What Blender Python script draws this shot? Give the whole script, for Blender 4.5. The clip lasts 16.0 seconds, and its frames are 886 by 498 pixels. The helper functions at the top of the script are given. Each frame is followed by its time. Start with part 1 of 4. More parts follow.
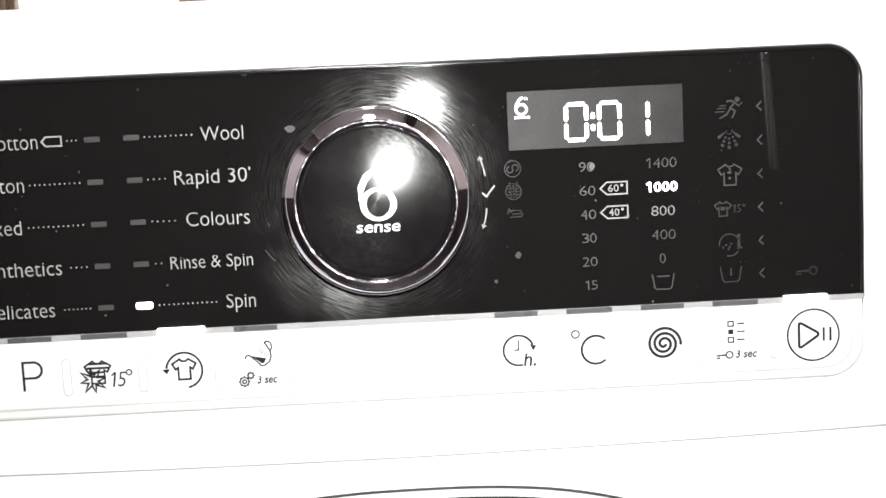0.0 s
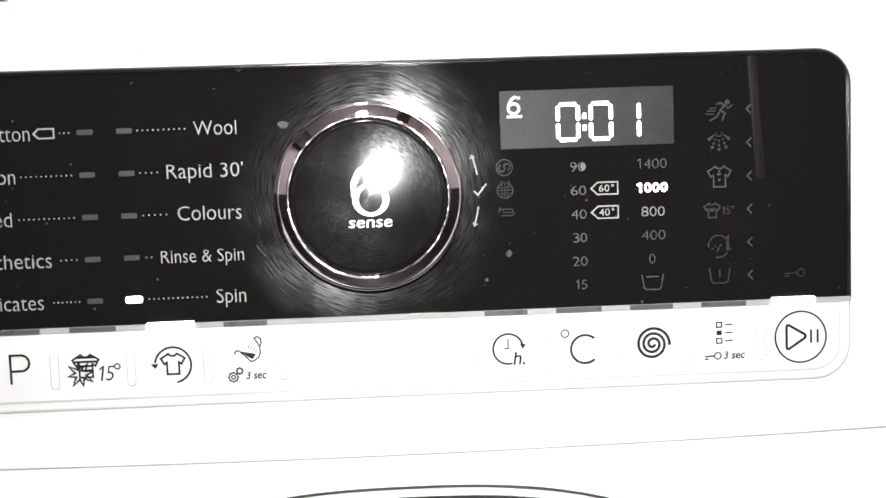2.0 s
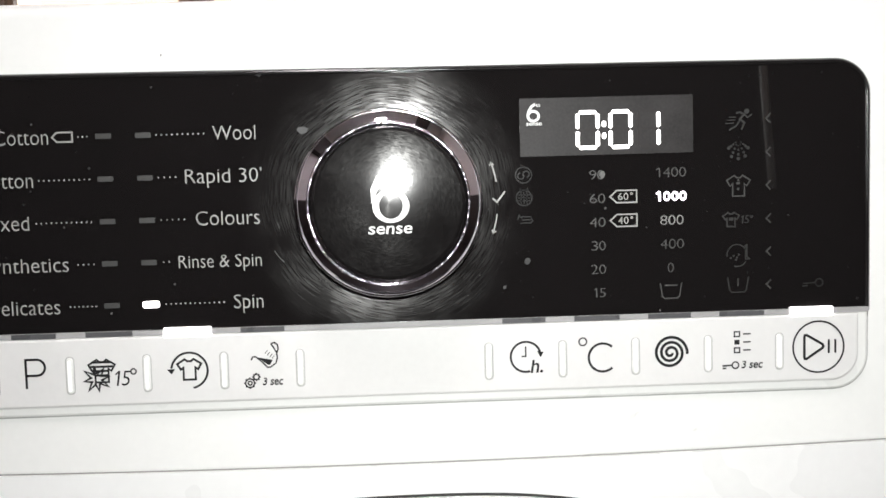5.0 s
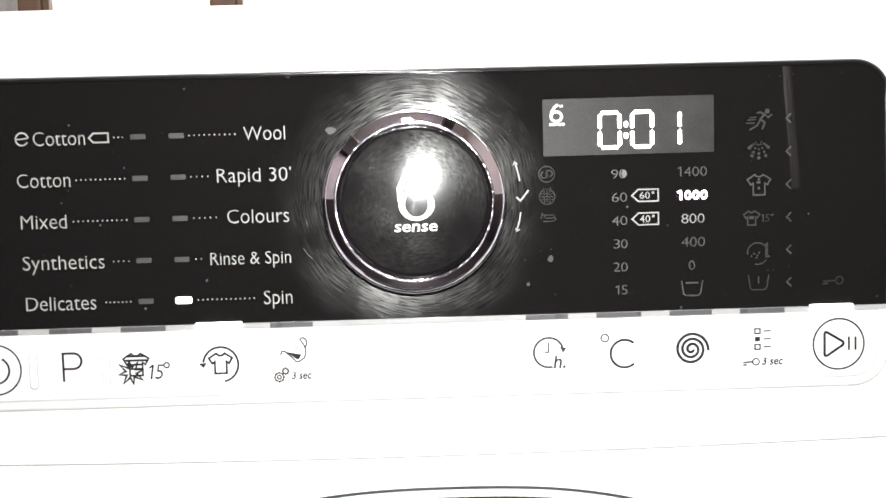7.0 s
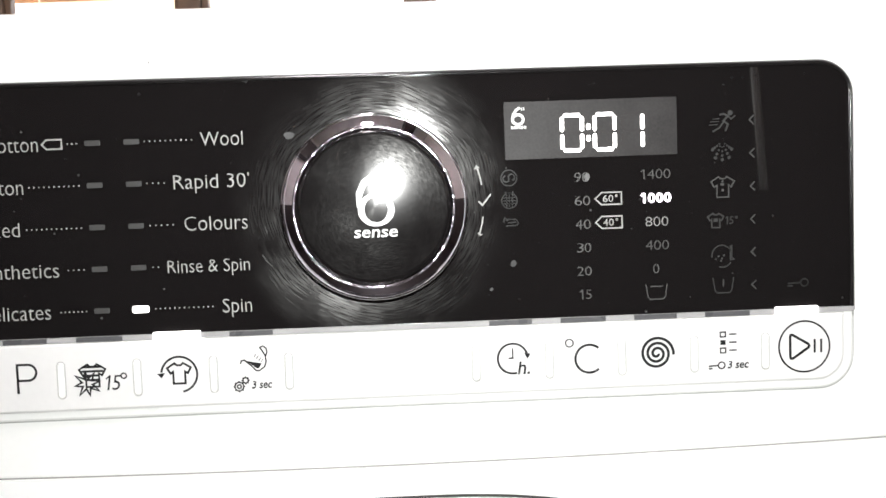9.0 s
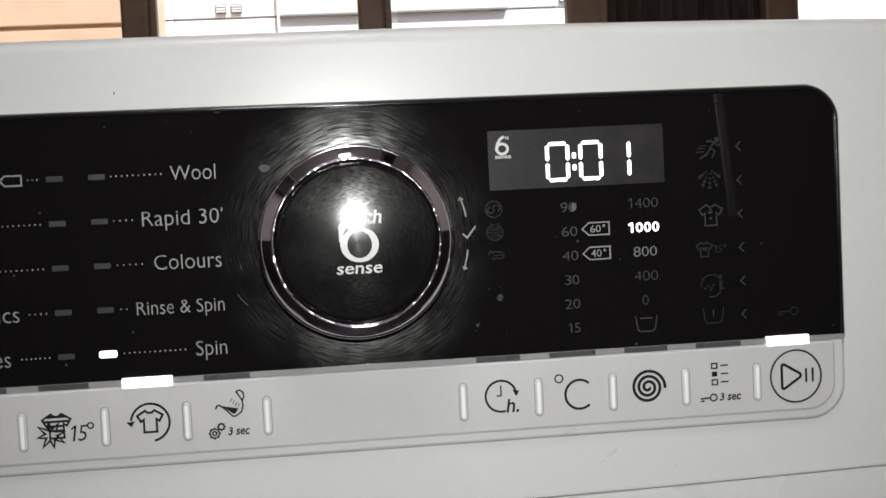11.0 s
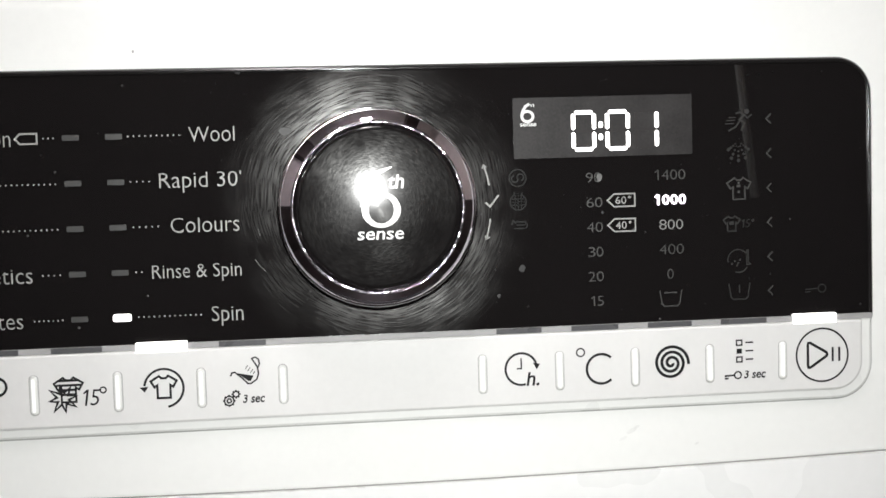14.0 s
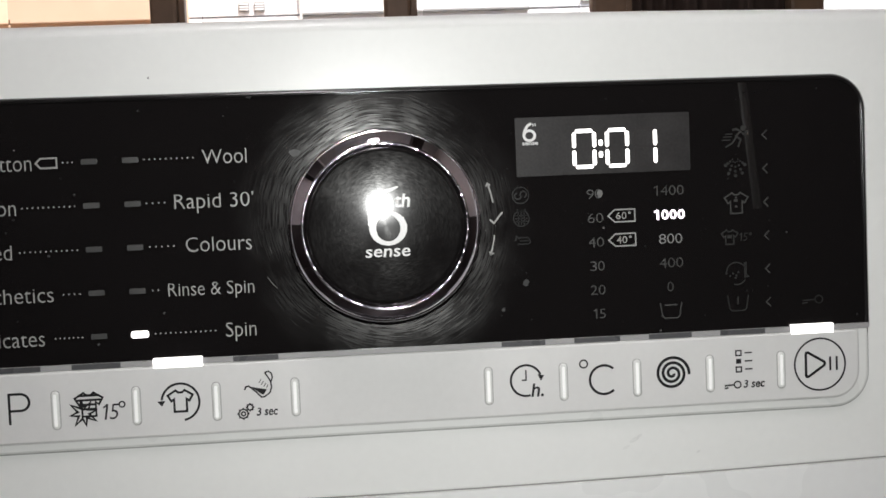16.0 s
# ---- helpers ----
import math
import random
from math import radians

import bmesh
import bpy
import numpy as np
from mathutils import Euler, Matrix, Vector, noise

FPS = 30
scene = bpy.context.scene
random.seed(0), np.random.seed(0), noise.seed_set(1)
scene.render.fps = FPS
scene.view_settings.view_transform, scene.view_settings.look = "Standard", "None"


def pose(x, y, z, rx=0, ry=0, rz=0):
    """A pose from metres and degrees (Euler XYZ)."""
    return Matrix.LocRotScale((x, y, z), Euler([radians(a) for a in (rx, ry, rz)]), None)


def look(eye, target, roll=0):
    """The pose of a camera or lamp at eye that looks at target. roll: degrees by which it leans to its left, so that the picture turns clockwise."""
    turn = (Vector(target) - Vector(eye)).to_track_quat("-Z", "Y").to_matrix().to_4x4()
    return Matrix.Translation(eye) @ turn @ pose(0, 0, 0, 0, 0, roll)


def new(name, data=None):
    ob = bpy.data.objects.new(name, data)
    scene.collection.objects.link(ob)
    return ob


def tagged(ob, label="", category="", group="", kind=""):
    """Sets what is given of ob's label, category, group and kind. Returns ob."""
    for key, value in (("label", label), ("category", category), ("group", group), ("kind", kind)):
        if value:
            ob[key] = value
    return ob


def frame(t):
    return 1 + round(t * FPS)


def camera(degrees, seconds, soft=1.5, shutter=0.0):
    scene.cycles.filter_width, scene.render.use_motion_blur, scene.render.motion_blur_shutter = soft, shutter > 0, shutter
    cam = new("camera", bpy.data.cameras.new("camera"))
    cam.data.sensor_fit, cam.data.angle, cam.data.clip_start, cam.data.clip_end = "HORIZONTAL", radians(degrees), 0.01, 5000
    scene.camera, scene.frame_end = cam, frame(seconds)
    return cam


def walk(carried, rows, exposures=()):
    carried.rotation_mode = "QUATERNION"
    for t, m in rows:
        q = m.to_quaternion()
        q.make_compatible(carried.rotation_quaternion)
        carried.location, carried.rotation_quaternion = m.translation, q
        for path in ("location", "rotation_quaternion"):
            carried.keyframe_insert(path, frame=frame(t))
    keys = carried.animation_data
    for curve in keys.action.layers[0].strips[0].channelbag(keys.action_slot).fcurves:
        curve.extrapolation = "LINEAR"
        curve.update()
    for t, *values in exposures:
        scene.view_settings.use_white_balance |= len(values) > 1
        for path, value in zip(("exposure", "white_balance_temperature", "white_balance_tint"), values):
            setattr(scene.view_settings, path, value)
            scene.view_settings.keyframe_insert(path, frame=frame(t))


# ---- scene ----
cam = camera(45.4, 16.0, soft=1.6)
PATH = [
    (0, (0.01837, -0.43435, 0.79555), (0.04919, 1.55407, 0.58283), -2.87),
    (0.5, (0.02262, -0.44233, 0.79500), (0.06648, 1.54827, 0.60638), -3.20),
    (1, (0.02086, -0.44094, 0.78946), (0.08113, 1.55131, 0.62413), -3.03),
    (1.5, (0.01203, -0.42506, 0.78731), (0.07745, 1.56469, 0.59596), -2.32),
    (2, (0.01474, -0.43650, 0.78620), (0.07870, 1.55485, 0.61169), -2.06),
    (2.5, (0.02147, -0.44975, 0.78663), (0.02842, 1.54491, 0.64078), -2.61),
    (3, (0.02193, -0.45309, 0.78676), (0.04061, 1.54269, 0.65832), -2.79),
    (3.5, (0.01883, -0.45146, 0.78476), (0.01748, 1.54395, 0.64926), -2.38),
    (3.7, (0.01448, -0.44335, 0.78641), (0.05613, 1.55132, 0.64668), -2.47),
    (5.8, (0.00454, -0.43467, 0.78534), (0.08034, 1.55699, 0.61939), -1.54),
    (6, (0.00667, -0.43729, 0.78266), (0.07615, 1.55590, 0.63321), -1.66),
    (6.5, (0.00346, -0.44033, 0.78230), (0.03965, 1.55297, 0.62280), -1.36),
    (7, (0.00603, -0.44499, 0.78480), (0.02767, 1.54895, 0.63078), -1.63),
    (7.5, (0.00802, -0.44757, 0.78416), (0.03041, 1.54744, 0.64479), -1.83),
    (8, (0.01003, -0.44561, 0.78282), (0.04723, 1.54927, 0.64472), -1.89),
    (8.5, (0.00928, -0.43642, 0.78305), (0.08124, 1.55579, 0.62209), -1.66),
    (9, (0.01368, -0.43901, 0.78486), (0.07364, 1.55457, 0.63640), -2.08),
    (9.2, (0.01489, -0.43851, 0.77831), (0.07594, 1.55671, 0.65432), -2.00),
    (11.3, (-0.01049, -0.41945, 0.78827), (0.18367, 1.56840, 0.68462), -2.89),
    (11.5, (-0.01288, -0.41903, 0.78446), (0.16751, 1.57013, 0.68102), -2.38),
    (12, (-0.01235, -0.42324, 0.77991), (0.15645, 1.56815, 0.70337), -1.82),
    (12.5, (-0.01410, -0.42040, 0.77642), (0.14237, 1.57184, 0.69568), -1.74),
    (13, (-0.01414, -0.41080, 0.77947), (0.16805, 1.57794, 0.67115), -2.26),
    (13.5, (-0.01203, -0.41569, 0.77927), (0.16668, 1.57350, 0.67352), -2.03),
    (14, (-0.01144, -0.41255, 0.77798), (0.16406, 1.57632, 0.66145), -1.83),
    (14.5, (-0.01083, -0.41478, 0.77715), (0.15078, 1.57471, 0.65143), -1.45),
    (15, (-0.00784, -0.42245, 0.77939), (0.14550, 1.56833, 0.66403), -1.79),
    (15.5, (-0.00405, -0.43259, 0.78234), (0.12236, 1.56105, 0.68517), -2.23),
    (16, (-0.00893, -0.42594, 0.78201), (0.13976, 1.56595, 0.68056), -2.44),
]
EXPOSURES = [
    (0.0, 1.94), (0.5, 1.9), (1.0, 1.39), (1.1, 1.39), (1.5, 1.4), (2.0, 1.8), (2.1, 1.75), (2.5, 1.24), (3.0, 0.78), (3.7, 0.70), (5.8, 1.82), (7.0, 2.1), (7.3, 2.1), (7.8, 1.25), (8.0, 1.16), (8.3, 1.25), (8.5, 1.62),
    (8.9, 1.78), (9.2, 1.28), (11.3, 0.27), (12.0, 0.27), (12.5, 0.27), (13.0, 0.5), (13.6, 0.75), (14.2, 1.25), (14.8, 1.65),
    (15.1, 1.38), (15.5, 0.5), (16.0, 0.45),
]
walk(cam, [(t, look(eye, target, roll)) for t, eye, target, roll in PATH], EXPOSURES)

# ---- light ----
world = bpy.data.worlds.new("sky")
scene.world = world
world.use_nodes = True
sky = world.node_tree.nodes.new("ShaderNodeTexSky")
sky.sky_type, sky.sun_disc = "NISHITA", False
sky.sun_elevation, sky.sun_rotation = radians(42), radians(157)
world.node_tree.links.new(sky.outputs[0], world.node_tree.nodes["Background"].inputs["Color"])
world.node_tree.nodes["Background"].inputs["Strength"].default_value = 0.15
sun = new("sun", bpy.data.lights.new("sun", "SUN"))
sun.data.energy, sun.data.angle, sun.data.color = 5.0, radians(0.5), (1.0, 0.95, 0.88)
sun.matrix_world = look((0.5, -1.2, 1.2), (0, 0, 0))
TORCH = 16300.0     # glow of the phone's small flash lens
TORCH_AT = (0.002, 0.030, 0.002)   # right, up and back from the eye


# ---- materials ----
def mat(name, colour, rough=0.5, metal=0.0, emit=0.0, spec=0.5, grain=0.0, scale=300.0, bump=0.0, spread=0.06):
    """A principled surface with two scales of variation in colour and gloss, and fine relief."""
    m = bpy.data.materials.new(name)
    m.use_nodes = True
    n, l = m.node_tree.nodes, m.node_tree.links
    b = n["Principled BSDF"]
    b.inputs["Base Color"].default_value = (*colour, 1)
    b.inputs["Roughness"].default_value = rough
    b.inputs["Metallic"].default_value = metal
    b.inputs["Specular IOR Level"].default_value = spec
    if emit:
        b.inputs["Emission Color"].default_value = (*colour, 1)
        b.inputs["Emission Strength"].default_value = emit
    if grain or bump:
        co = n.new("ShaderNodeTexCoord")
        fine, broad = n.new("ShaderNodeTexNoise"), n.new("ShaderNodeTexNoise")
        fine.inputs["Scale"].default_value, broad.inputs["Scale"].default_value = scale, scale / 14
        fine.inputs["Detail"].default_value = 4
        broad.inputs["Detail"].default_value = 3
        for t in (fine, broad):
            l.new(co.outputs["Object"], t.inputs["Vector"])
        add = n.new("ShaderNodeMath")
        add.operation = "ADD"
        l.new(fine.outputs["Fac"], add.inputs[0])
        l.new(broad.outputs["Fac"], add.inputs[1])
        if grain:
            ramp = n.new("ShaderNodeMapRange")
            ramp.inputs[1].default_value, ramp.inputs[2].default_value = 0.7, 1.3
            ramp.inputs[3].default_value, ramp.inputs[4].default_value = 1 - grain, 1.0
            l.new(add.outputs[0], ramp.inputs[0])
            mul = n.new("ShaderNodeMix")
            mul.data_type, mul.blend_type = "RGBA", "MULTIPLY"
            mul.inputs["Factor"].default_value = 1
            mul.inputs["A"].default_value = (*colour, 1)
            l.new(ramp.outputs[0], mul.inputs["B"])
            l.new(mul.outputs["Result"], b.inputs["Base Color"])
            rr = n.new("ShaderNodeMapRange")
            rr.inputs[1].default_value, rr.inputs[2].default_value = 0.3, 0.7
            rr.inputs[3].default_value, rr.inputs[4].default_value = max(rough - spread, 0.02), rough + spread
            l.new(broad.outputs["Fac"], rr.inputs[0])
            l.new(rr.outputs[0], b.inputs["Roughness"])
        if bump:
            bp = n.new("ShaderNodeBump")
            bp.inputs["Strength"].default_value, bp.inputs["Distance"].default_value = 0.35, bump
            l.new(fine.outputs["Fac"], bp.inputs["Height"])
            l.new(bp.outputs["Normal"], b.inputs["Normal"])
    return m


def swirled(name, colour, rough, reach, strength, streak, spread, rub, soft, stretch):
    """Glossy black plastic with wiping scratches that circle the dial's axis (the object's y axis), and dust."""
    m = bpy.data.materials.new(name)
    m.use_nodes = True
    n, l = m.node_tree.nodes, m.node_tree.links
    b, out = n["Principled BSDF"], n["Material Output"]
    b.inputs["Base Color"].default_value = (*colour, 1)
    b.inputs["Specular IOR Level"].default_value = 0.5

    def math_node(op, a, c=None):
        k = n.new("ShaderNodeMath")
        k.operation = op
        for i, v in enumerate((a, c)):
            if isinstance(v, (int, float)):
                k.inputs[i].default_value = v
            elif v is not None:
                l.new(v, k.inputs[i])
        return k.outputs[0]

    def ranged(v, a, c, lo, hi):
        k = n.new("ShaderNodeMapRange")
        for i, x in enumerate((a, c, lo, hi)):
            k.inputs[i + 1].default_value = x
        l.new(v, k.inputs[0])
        return k.outputs[0]

    def noise_of(vec, scale, detail=2.0):
        k = n.new("ShaderNodeTexNoise")
        k.inputs["Scale"].default_value, k.inputs["Detail"].default_value = scale, detail
        l.new(vec, k.inputs["Vector"])
        return k.outputs["Fac"]

    co = n.new("ShaderNodeTexCoord").outputs["Object"]
    sep = n.new("ShaderNodeSeparateXYZ")
    l.new(co, sep.inputs[0])
    x, z = sep.outputs["X"], sep.outputs["Z"]
    r = math_node("SQRT", math_node("ADD", math_node("MULTIPLY", x, x), math_node("MULTIPLY", z, z)))
    wob = math_node("MULTIPLY", math_node("SUBTRACT", noise_of(co, 16.0, 2.0), 0.5), 0.012)
    turn = math_node("ARCTAN2", z, x)
    polar = n.new("ShaderNodeCombineXYZ")
    l.new(math_node("MULTIPLY", math_node("ADD", r, wob), 2700.0), polar.inputs[0])
    l.new(math_node("MULTIPLY", turn, streak), polar.inputs[1])
    rings = ranged(noise_of(polar.outputs[0], 1.0, 2.0), 0.40, 0.72, soft, 1.0)
    patch = ranged(noise_of(co, 45.0, 4.0), 0.36, 0.66, soft, 1.0)
    fall = ranged(r, reach, reach * 0.55, 0.0, 1.0)
    near = math_node("MULTIPLY", fall, fall)
    fac = math_node("MULTIPLY", math_node("MULTIPLY", rings, patch), math_node("MULTIPLY", near, strength))
    around = n.new("ShaderNodeCombineXYZ")
    l.new(math_node("MULTIPLY", z, -1.0), around.inputs[0])
    l.new(x, around.inputs[2])
    norm = n.new("ShaderNodeVectorMath")
    norm.operation = "NORMALIZE"
    l.new(around.outputs[0], norm.inputs[0])
    gl = n.new("ShaderNodeBsdfAnisotropic")
    gl.inputs["Color"].default_value = (0.8, 0.8, 0.78, 1)
    gl.inputs["Roughness"].default_value = spread
    gl.inputs["Anisotropy"].default_value = stretch
    l.new(norm.outputs[0], gl.inputs["Tangent"])
    mix = n.new("ShaderNodeMixShader")
    l.new(fac, mix.inputs[0])
    l.new(b.outputs[0], mix.inputs[1])
    l.new(gl.outputs[0], mix.inputs[2])
    l.new(mix.outputs[0], out.inputs["Surface"])
    haze = math_node("ADD", ranged(noise_of(co, 35.0, 5.0), 0.35, 0.7, rough, rough * 1.4), math_node("MULTIPLY", math_node("MULTIPLY", near, rings), rub))
    l.new(haze, b.inputs["Roughness"])
    dust = n.new("ShaderNodeTexVoronoi")
    dust.inputs["Scale"].default_value = 170.0
    l.new(co, dust.inputs["Vector"])
    keep = ranged(noise_of(co, 60.0, 2.0), 0.55, 0.62, 0.0, 1.0)
    speck = math_node("MULTIPLY", ranged(dust.outputs["Distance"], 0.10, 0.05, 0.0, 0.12), keep)
    tint = n.new("ShaderNodeMix")
    tint.data_type = "RGBA"
    tint.inputs["A"].default_value, tint.inputs["B"].default_value = (*colour, 1), (0.7, 0.7, 0.68, 1)
    l.new(speck, tint.inputs["Factor"])
    l.new(tint.outputs["Result"], b.inputs["Base Color"])
    return m


WHITE = mat("white_enamel", (0.80, 0.81, 0.79), 0.34, grain=0.03, scale=260, bump=0.00008)
CABINET = mat("white_sheet_steel", (0.82, 0.83, 0.82), 0.28, grain=0.03, scale=200, bump=0.00006)
STRIP = mat("pale_grey_plastic", (0.66, 0.66, 0.65), 0.42, grain=0.04, scale=420, bump=0.00005)
BEZEL = mat("white_plastic_rim", (0.74, 0.75, 0.73), 0.3, grain=0.03, scale=300)
# white with a weak added glow that brightens the divider cores
DIVIDER_GLOW = mat("milky_divider_glow", (0.95, 0.96, 0.94), 0.2, emit=0.11, grain=0.02, scale=500)
GLASS = swirled("black_panel_plastic", (0.0070, 0.0062, 0.0063), 0.026, 0.064, 0.095, 4.5, 0.33, 0.10, 0.16, 0.62)
CAP = swirled("black_dial_plastic", (0.0058, 0.0052, 0.0053), 0.12, 0.06, 0.050, 8.0, 0.22, 0.01, 0.16, 0.4)
CHROME = mat("smoked_chrome", (0.83, 0.78, 0.85), 0.05, metal=1.0, grain=0.12, scale=700, spread=0.02)
BEAD = mat("knurled_chrome", (0.56, 0.52, 0.57), 0.15, metal=1.0, grain=0.3, scale=2500, spread=0.05)
RIM_BLACK = mat("glossy_black_rim", (0.012, 0.011, 0.011), 0.14, grain=0.2, scale=600, bump=0.00004)
BRIGHT = mat("bright_chrome", (0.55, 0.52, 0.55), 0.08, metal=1.0, grain=0.25, scale=900, spread=0.05)
INK = mat("white_ink", (0.29, 0.29, 0.28), 0.45, grain=0.10, scale=1500)
DIAL_INK = mat("bright_white_ink", (0.74, 0.74, 0.73), 0.35, grain=0.08, scale=1500)
DIM = mat("grey_ink", (0.043, 0.043, 0.041), 0.45, grain=0.2, scale=1500)
FAINT = mat("faint_grey_ink", (0.0195, 0.0195, 0.0185), 0.45, grain=0.3, scale=1500)
GHOST = mat("barely_seen_ink_and_glint", (0.0042, 0.0044, 0.0041), 0.45, spec=0.18, grain=0.3, scale=1500)
BLACK = mat("black_ink", (0.009, 0.009, 0.010), 0.5, spec=0.2, grain=0.15, scale=1500)
LAMP_OFF = mat("unlit_lamp_window", (0.045, 0.045, 0.044), 0.4, grain=0.15, scale=900)
LCD = mat("smoky_display", (0.036, 0.034, 0.034), 0.46, spec=0.18, grain=0.45, scale=1100)
SEG_OFF = mat("unlit_segment", (0.031, 0.028, 0.028), 0.46, spec=0.18, grain=0.2, scale=900)
GLOW = mat("white_led_glow", (1.0, 0.97, 0.95), 0.5, emit=1.6)
GLOW_PINK = mat("lilac_led_glow", (1.0, 0.90, 1.0), 0.5, emit=1.5)
BAND = mat("grey_band", (0.34, 0.34, 0.34), 0.35, grain=0.08, scale=700)
BAND_DARK = mat("dark_band_window", (0.085, 0.085, 0.09), 0.3, grain=0.15, scale=700)
SOFT_SMEAR = mat("thin_dried_smear", (0.0075, 0.0075, 0.0073), 0.5, grain=0.5, scale=900)
SMUDGE = mat("dried_smear", (0.16, 0.16, 0.155), 0.6, grain=0.5, scale=900)
MID = mat("soft_white_ink", (0.20, 0.20, 0.195), 0.45, grain=0.15, scale=1500)
# grey that stands in for the shade in narrow gaps
GAP_SHADE = mat("pale_gap_shade", (0.36, 0.36, 0.35), 0.6, grain=0.1, scale=400)
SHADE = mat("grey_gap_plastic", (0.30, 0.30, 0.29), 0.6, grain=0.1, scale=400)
SCUFF = mat("grey_scuff", (0.785, 0.795, 0.775), 0.45, grain=0.14, scale=600)
# grey for the thin line of shade in the fascia's joint
SEAM_SHADE = mat("pale_seam_shade", (0.26, 0.26, 0.25), 0.6, grain=0.1, scale=400)
LAMP_GLOW = mat("ceiling_lamp_glow", (1.0, 0.93, 0.95), 0.5, emit=20.0)
GAP = mat("dark_gap", (0.03, 0.03, 0.03), 0.7, grain=0.2, scale=400)
DOOR_GLASS = mat("door_smoked_plastic", (0.07, 0.07, 0.075), 0.25, grain=0.15, scale=300)
TORCH_GLOW = mat("flash_glow", (0.985, 0.992, 0.975), 0.5, emit=TORCH)
TORCH_CASE = mat("black_flash_case", (0.02, 0.02, 0.02), 0.5, grain=0.1, scale=900)
WALL = mat("cream_wall_paint", (0.80, 0.77, 0.74), 0.8, grain=0.08, scale=40, bump=0.0008)
# for unseen surfaces, made dark to darken what panel and chrome mirror
DARK_WALL = mat("dark_brown_unseen", (0.052, 0.042, 0.038), 0.6, grain=0.25, scale=30, bump=0.0008)
FLOOR = mat("floor_tile", (0.040, 0.033, 0.030), 0.4, grain=0.2, scale=30)
STREAK_ROD = mat("white_streak_rod", (0.66, 0.66, 0.64), 0.5, grain=0.05, scale=900)
CEILING = mat("ceiling_paint", (0.75, 0.74, 0.72), 0.85, grain=0.05, scale=40, bump=0.0006)
FRAME_WOOD = mat("brown_window_wood", (0.13, 0.075, 0.045), 0.45, grain=0.35, scale=90, bump=0.0004)
GREY_CLOTH = mat("grey_cloth", (0.60, 0.58, 0.56), 0.8, grain=0.2, scale=160, bump=0.0005)
CURTAIN = mat("dark_brown_cloth", (0.060, 0.035, 0.028), 0.8, grain=0.3, scale=160, bump=0.0005)
SIDING = mat("white_siding", (0.88, 0.87, 0.90), 0.7, grain=0.06, scale=12)
SIDING_WARM = mat("yellow_siding", (0.72, 0.51, 0.36), 0.75, grain=0.12, scale=14)
GROUND = mat("courtyard_concrete", (0.35, 0.34, 0.32), 0.85, grain=0.25, scale=6, bump=0.003)
PANE = bpy.data.materials.new("window_glass")
PANE.use_nodes = True
PANE.node_tree.nodes["Principled BSDF"].inputs["Transmission Weight"].default_value = 1.0
PANE.node_tree.nodes["Principled BSDF"].inputs["Roughness"].default_value = 0.0
PANE.node_tree.nodes["Principled BSDF"].inputs["IOR"].default_value = 1.02

# ---- builders ----
ORIGIN = {}


def thing(name, at, label, category, kind="", group=""):
    ob = tagged(new(name), label, category, group, kind)
    ob.location = at
    ORIGIN[ob] = Vector(at)
    return ob


def part(name, bm, material, parent=None, label="", at=None, smooth=False):
    """Links a bmesh in world metres as one mesh object, under a thing or a part."""
    at = Vector(at) if at is not None else (ORIGIN[parent].copy() if parent else Vector((0, 0, 0)))
    bmesh.ops.translate(bm, verts=bm.verts, vec=-at)
    me = bpy.data.meshes.new(name)
    bm.to_mesh(me)
    bm.free()
    me.materials.append(material)
    if smooth:
        me.shade_smooth()
    ob = new(name, me)
    ob.location = at - (ORIGIN[parent] if parent else Vector((0, 0, 0)))
    ob.parent = parent
    ORIGIN[ob] = at
    if label:
        tagged(ob, label)
    return ob


def rounded(x0, x1, z0, z1, radii, n=10):
    """A rectangle's outline, counter-clockwise as seen from the front, its corners (bl, br, tr, tl) rounded."""
    pts = []
    for (cx, cz), r, a in (((x0, z0), radii[0], 180), ((x1, z0), radii[1], 270), ((x1, z1), radii[2], 0), ((x0, z1), radii[3], 90)):
        mx, mz = cx + (r if cx == x0 else -r), cz + (r if cz == z0 else -r)
        for i in range(n + 1):
            t = radians(a + 90 * i / n)
            pts.append((mx + r * math.cos(t), mz + r * math.sin(t)))
    return pts


def prism(layers, bm=None):
    """Closed solid through outlines of equal length, each (outline, y), from the back to the front."""
    bm = bm or bmesh.new()
    rings = [[bm.verts.new((x, y, z)) for x, z in pts] for pts, y in layers]
    n = len(rings[0])
    for a, b in zip(rings, rings[1:]):
        for i in range(n):
            bm.faces.new((a[i], a[(i + 1) % n], b[(i + 1) % n], b[i]))
    bm.faces.new(list(reversed(rings[0])))
    bm.faces.new(rings[-1])
    bmesh.ops.recalc_face_normals(bm, faces=bm.faces)
    return bm


def plate(x0, x1, z0, z1, radii, back, front, edge=0.0006, n=10, bm=None):
    """A plate with rounded corners and a softened front edge."""
    def inset(d):
        return rounded(x0 + d, x1 - d, z0 + d, z1 - d, [max(r - d, 0.00005) for r in radii], n)
    s = 1 if back > front else -1
    return prism([(inset(0), back), (inset(0), front + s * edge), (inset(edge * 0.3), front + s * edge * 0.3), (inset(edge), front)], bm)


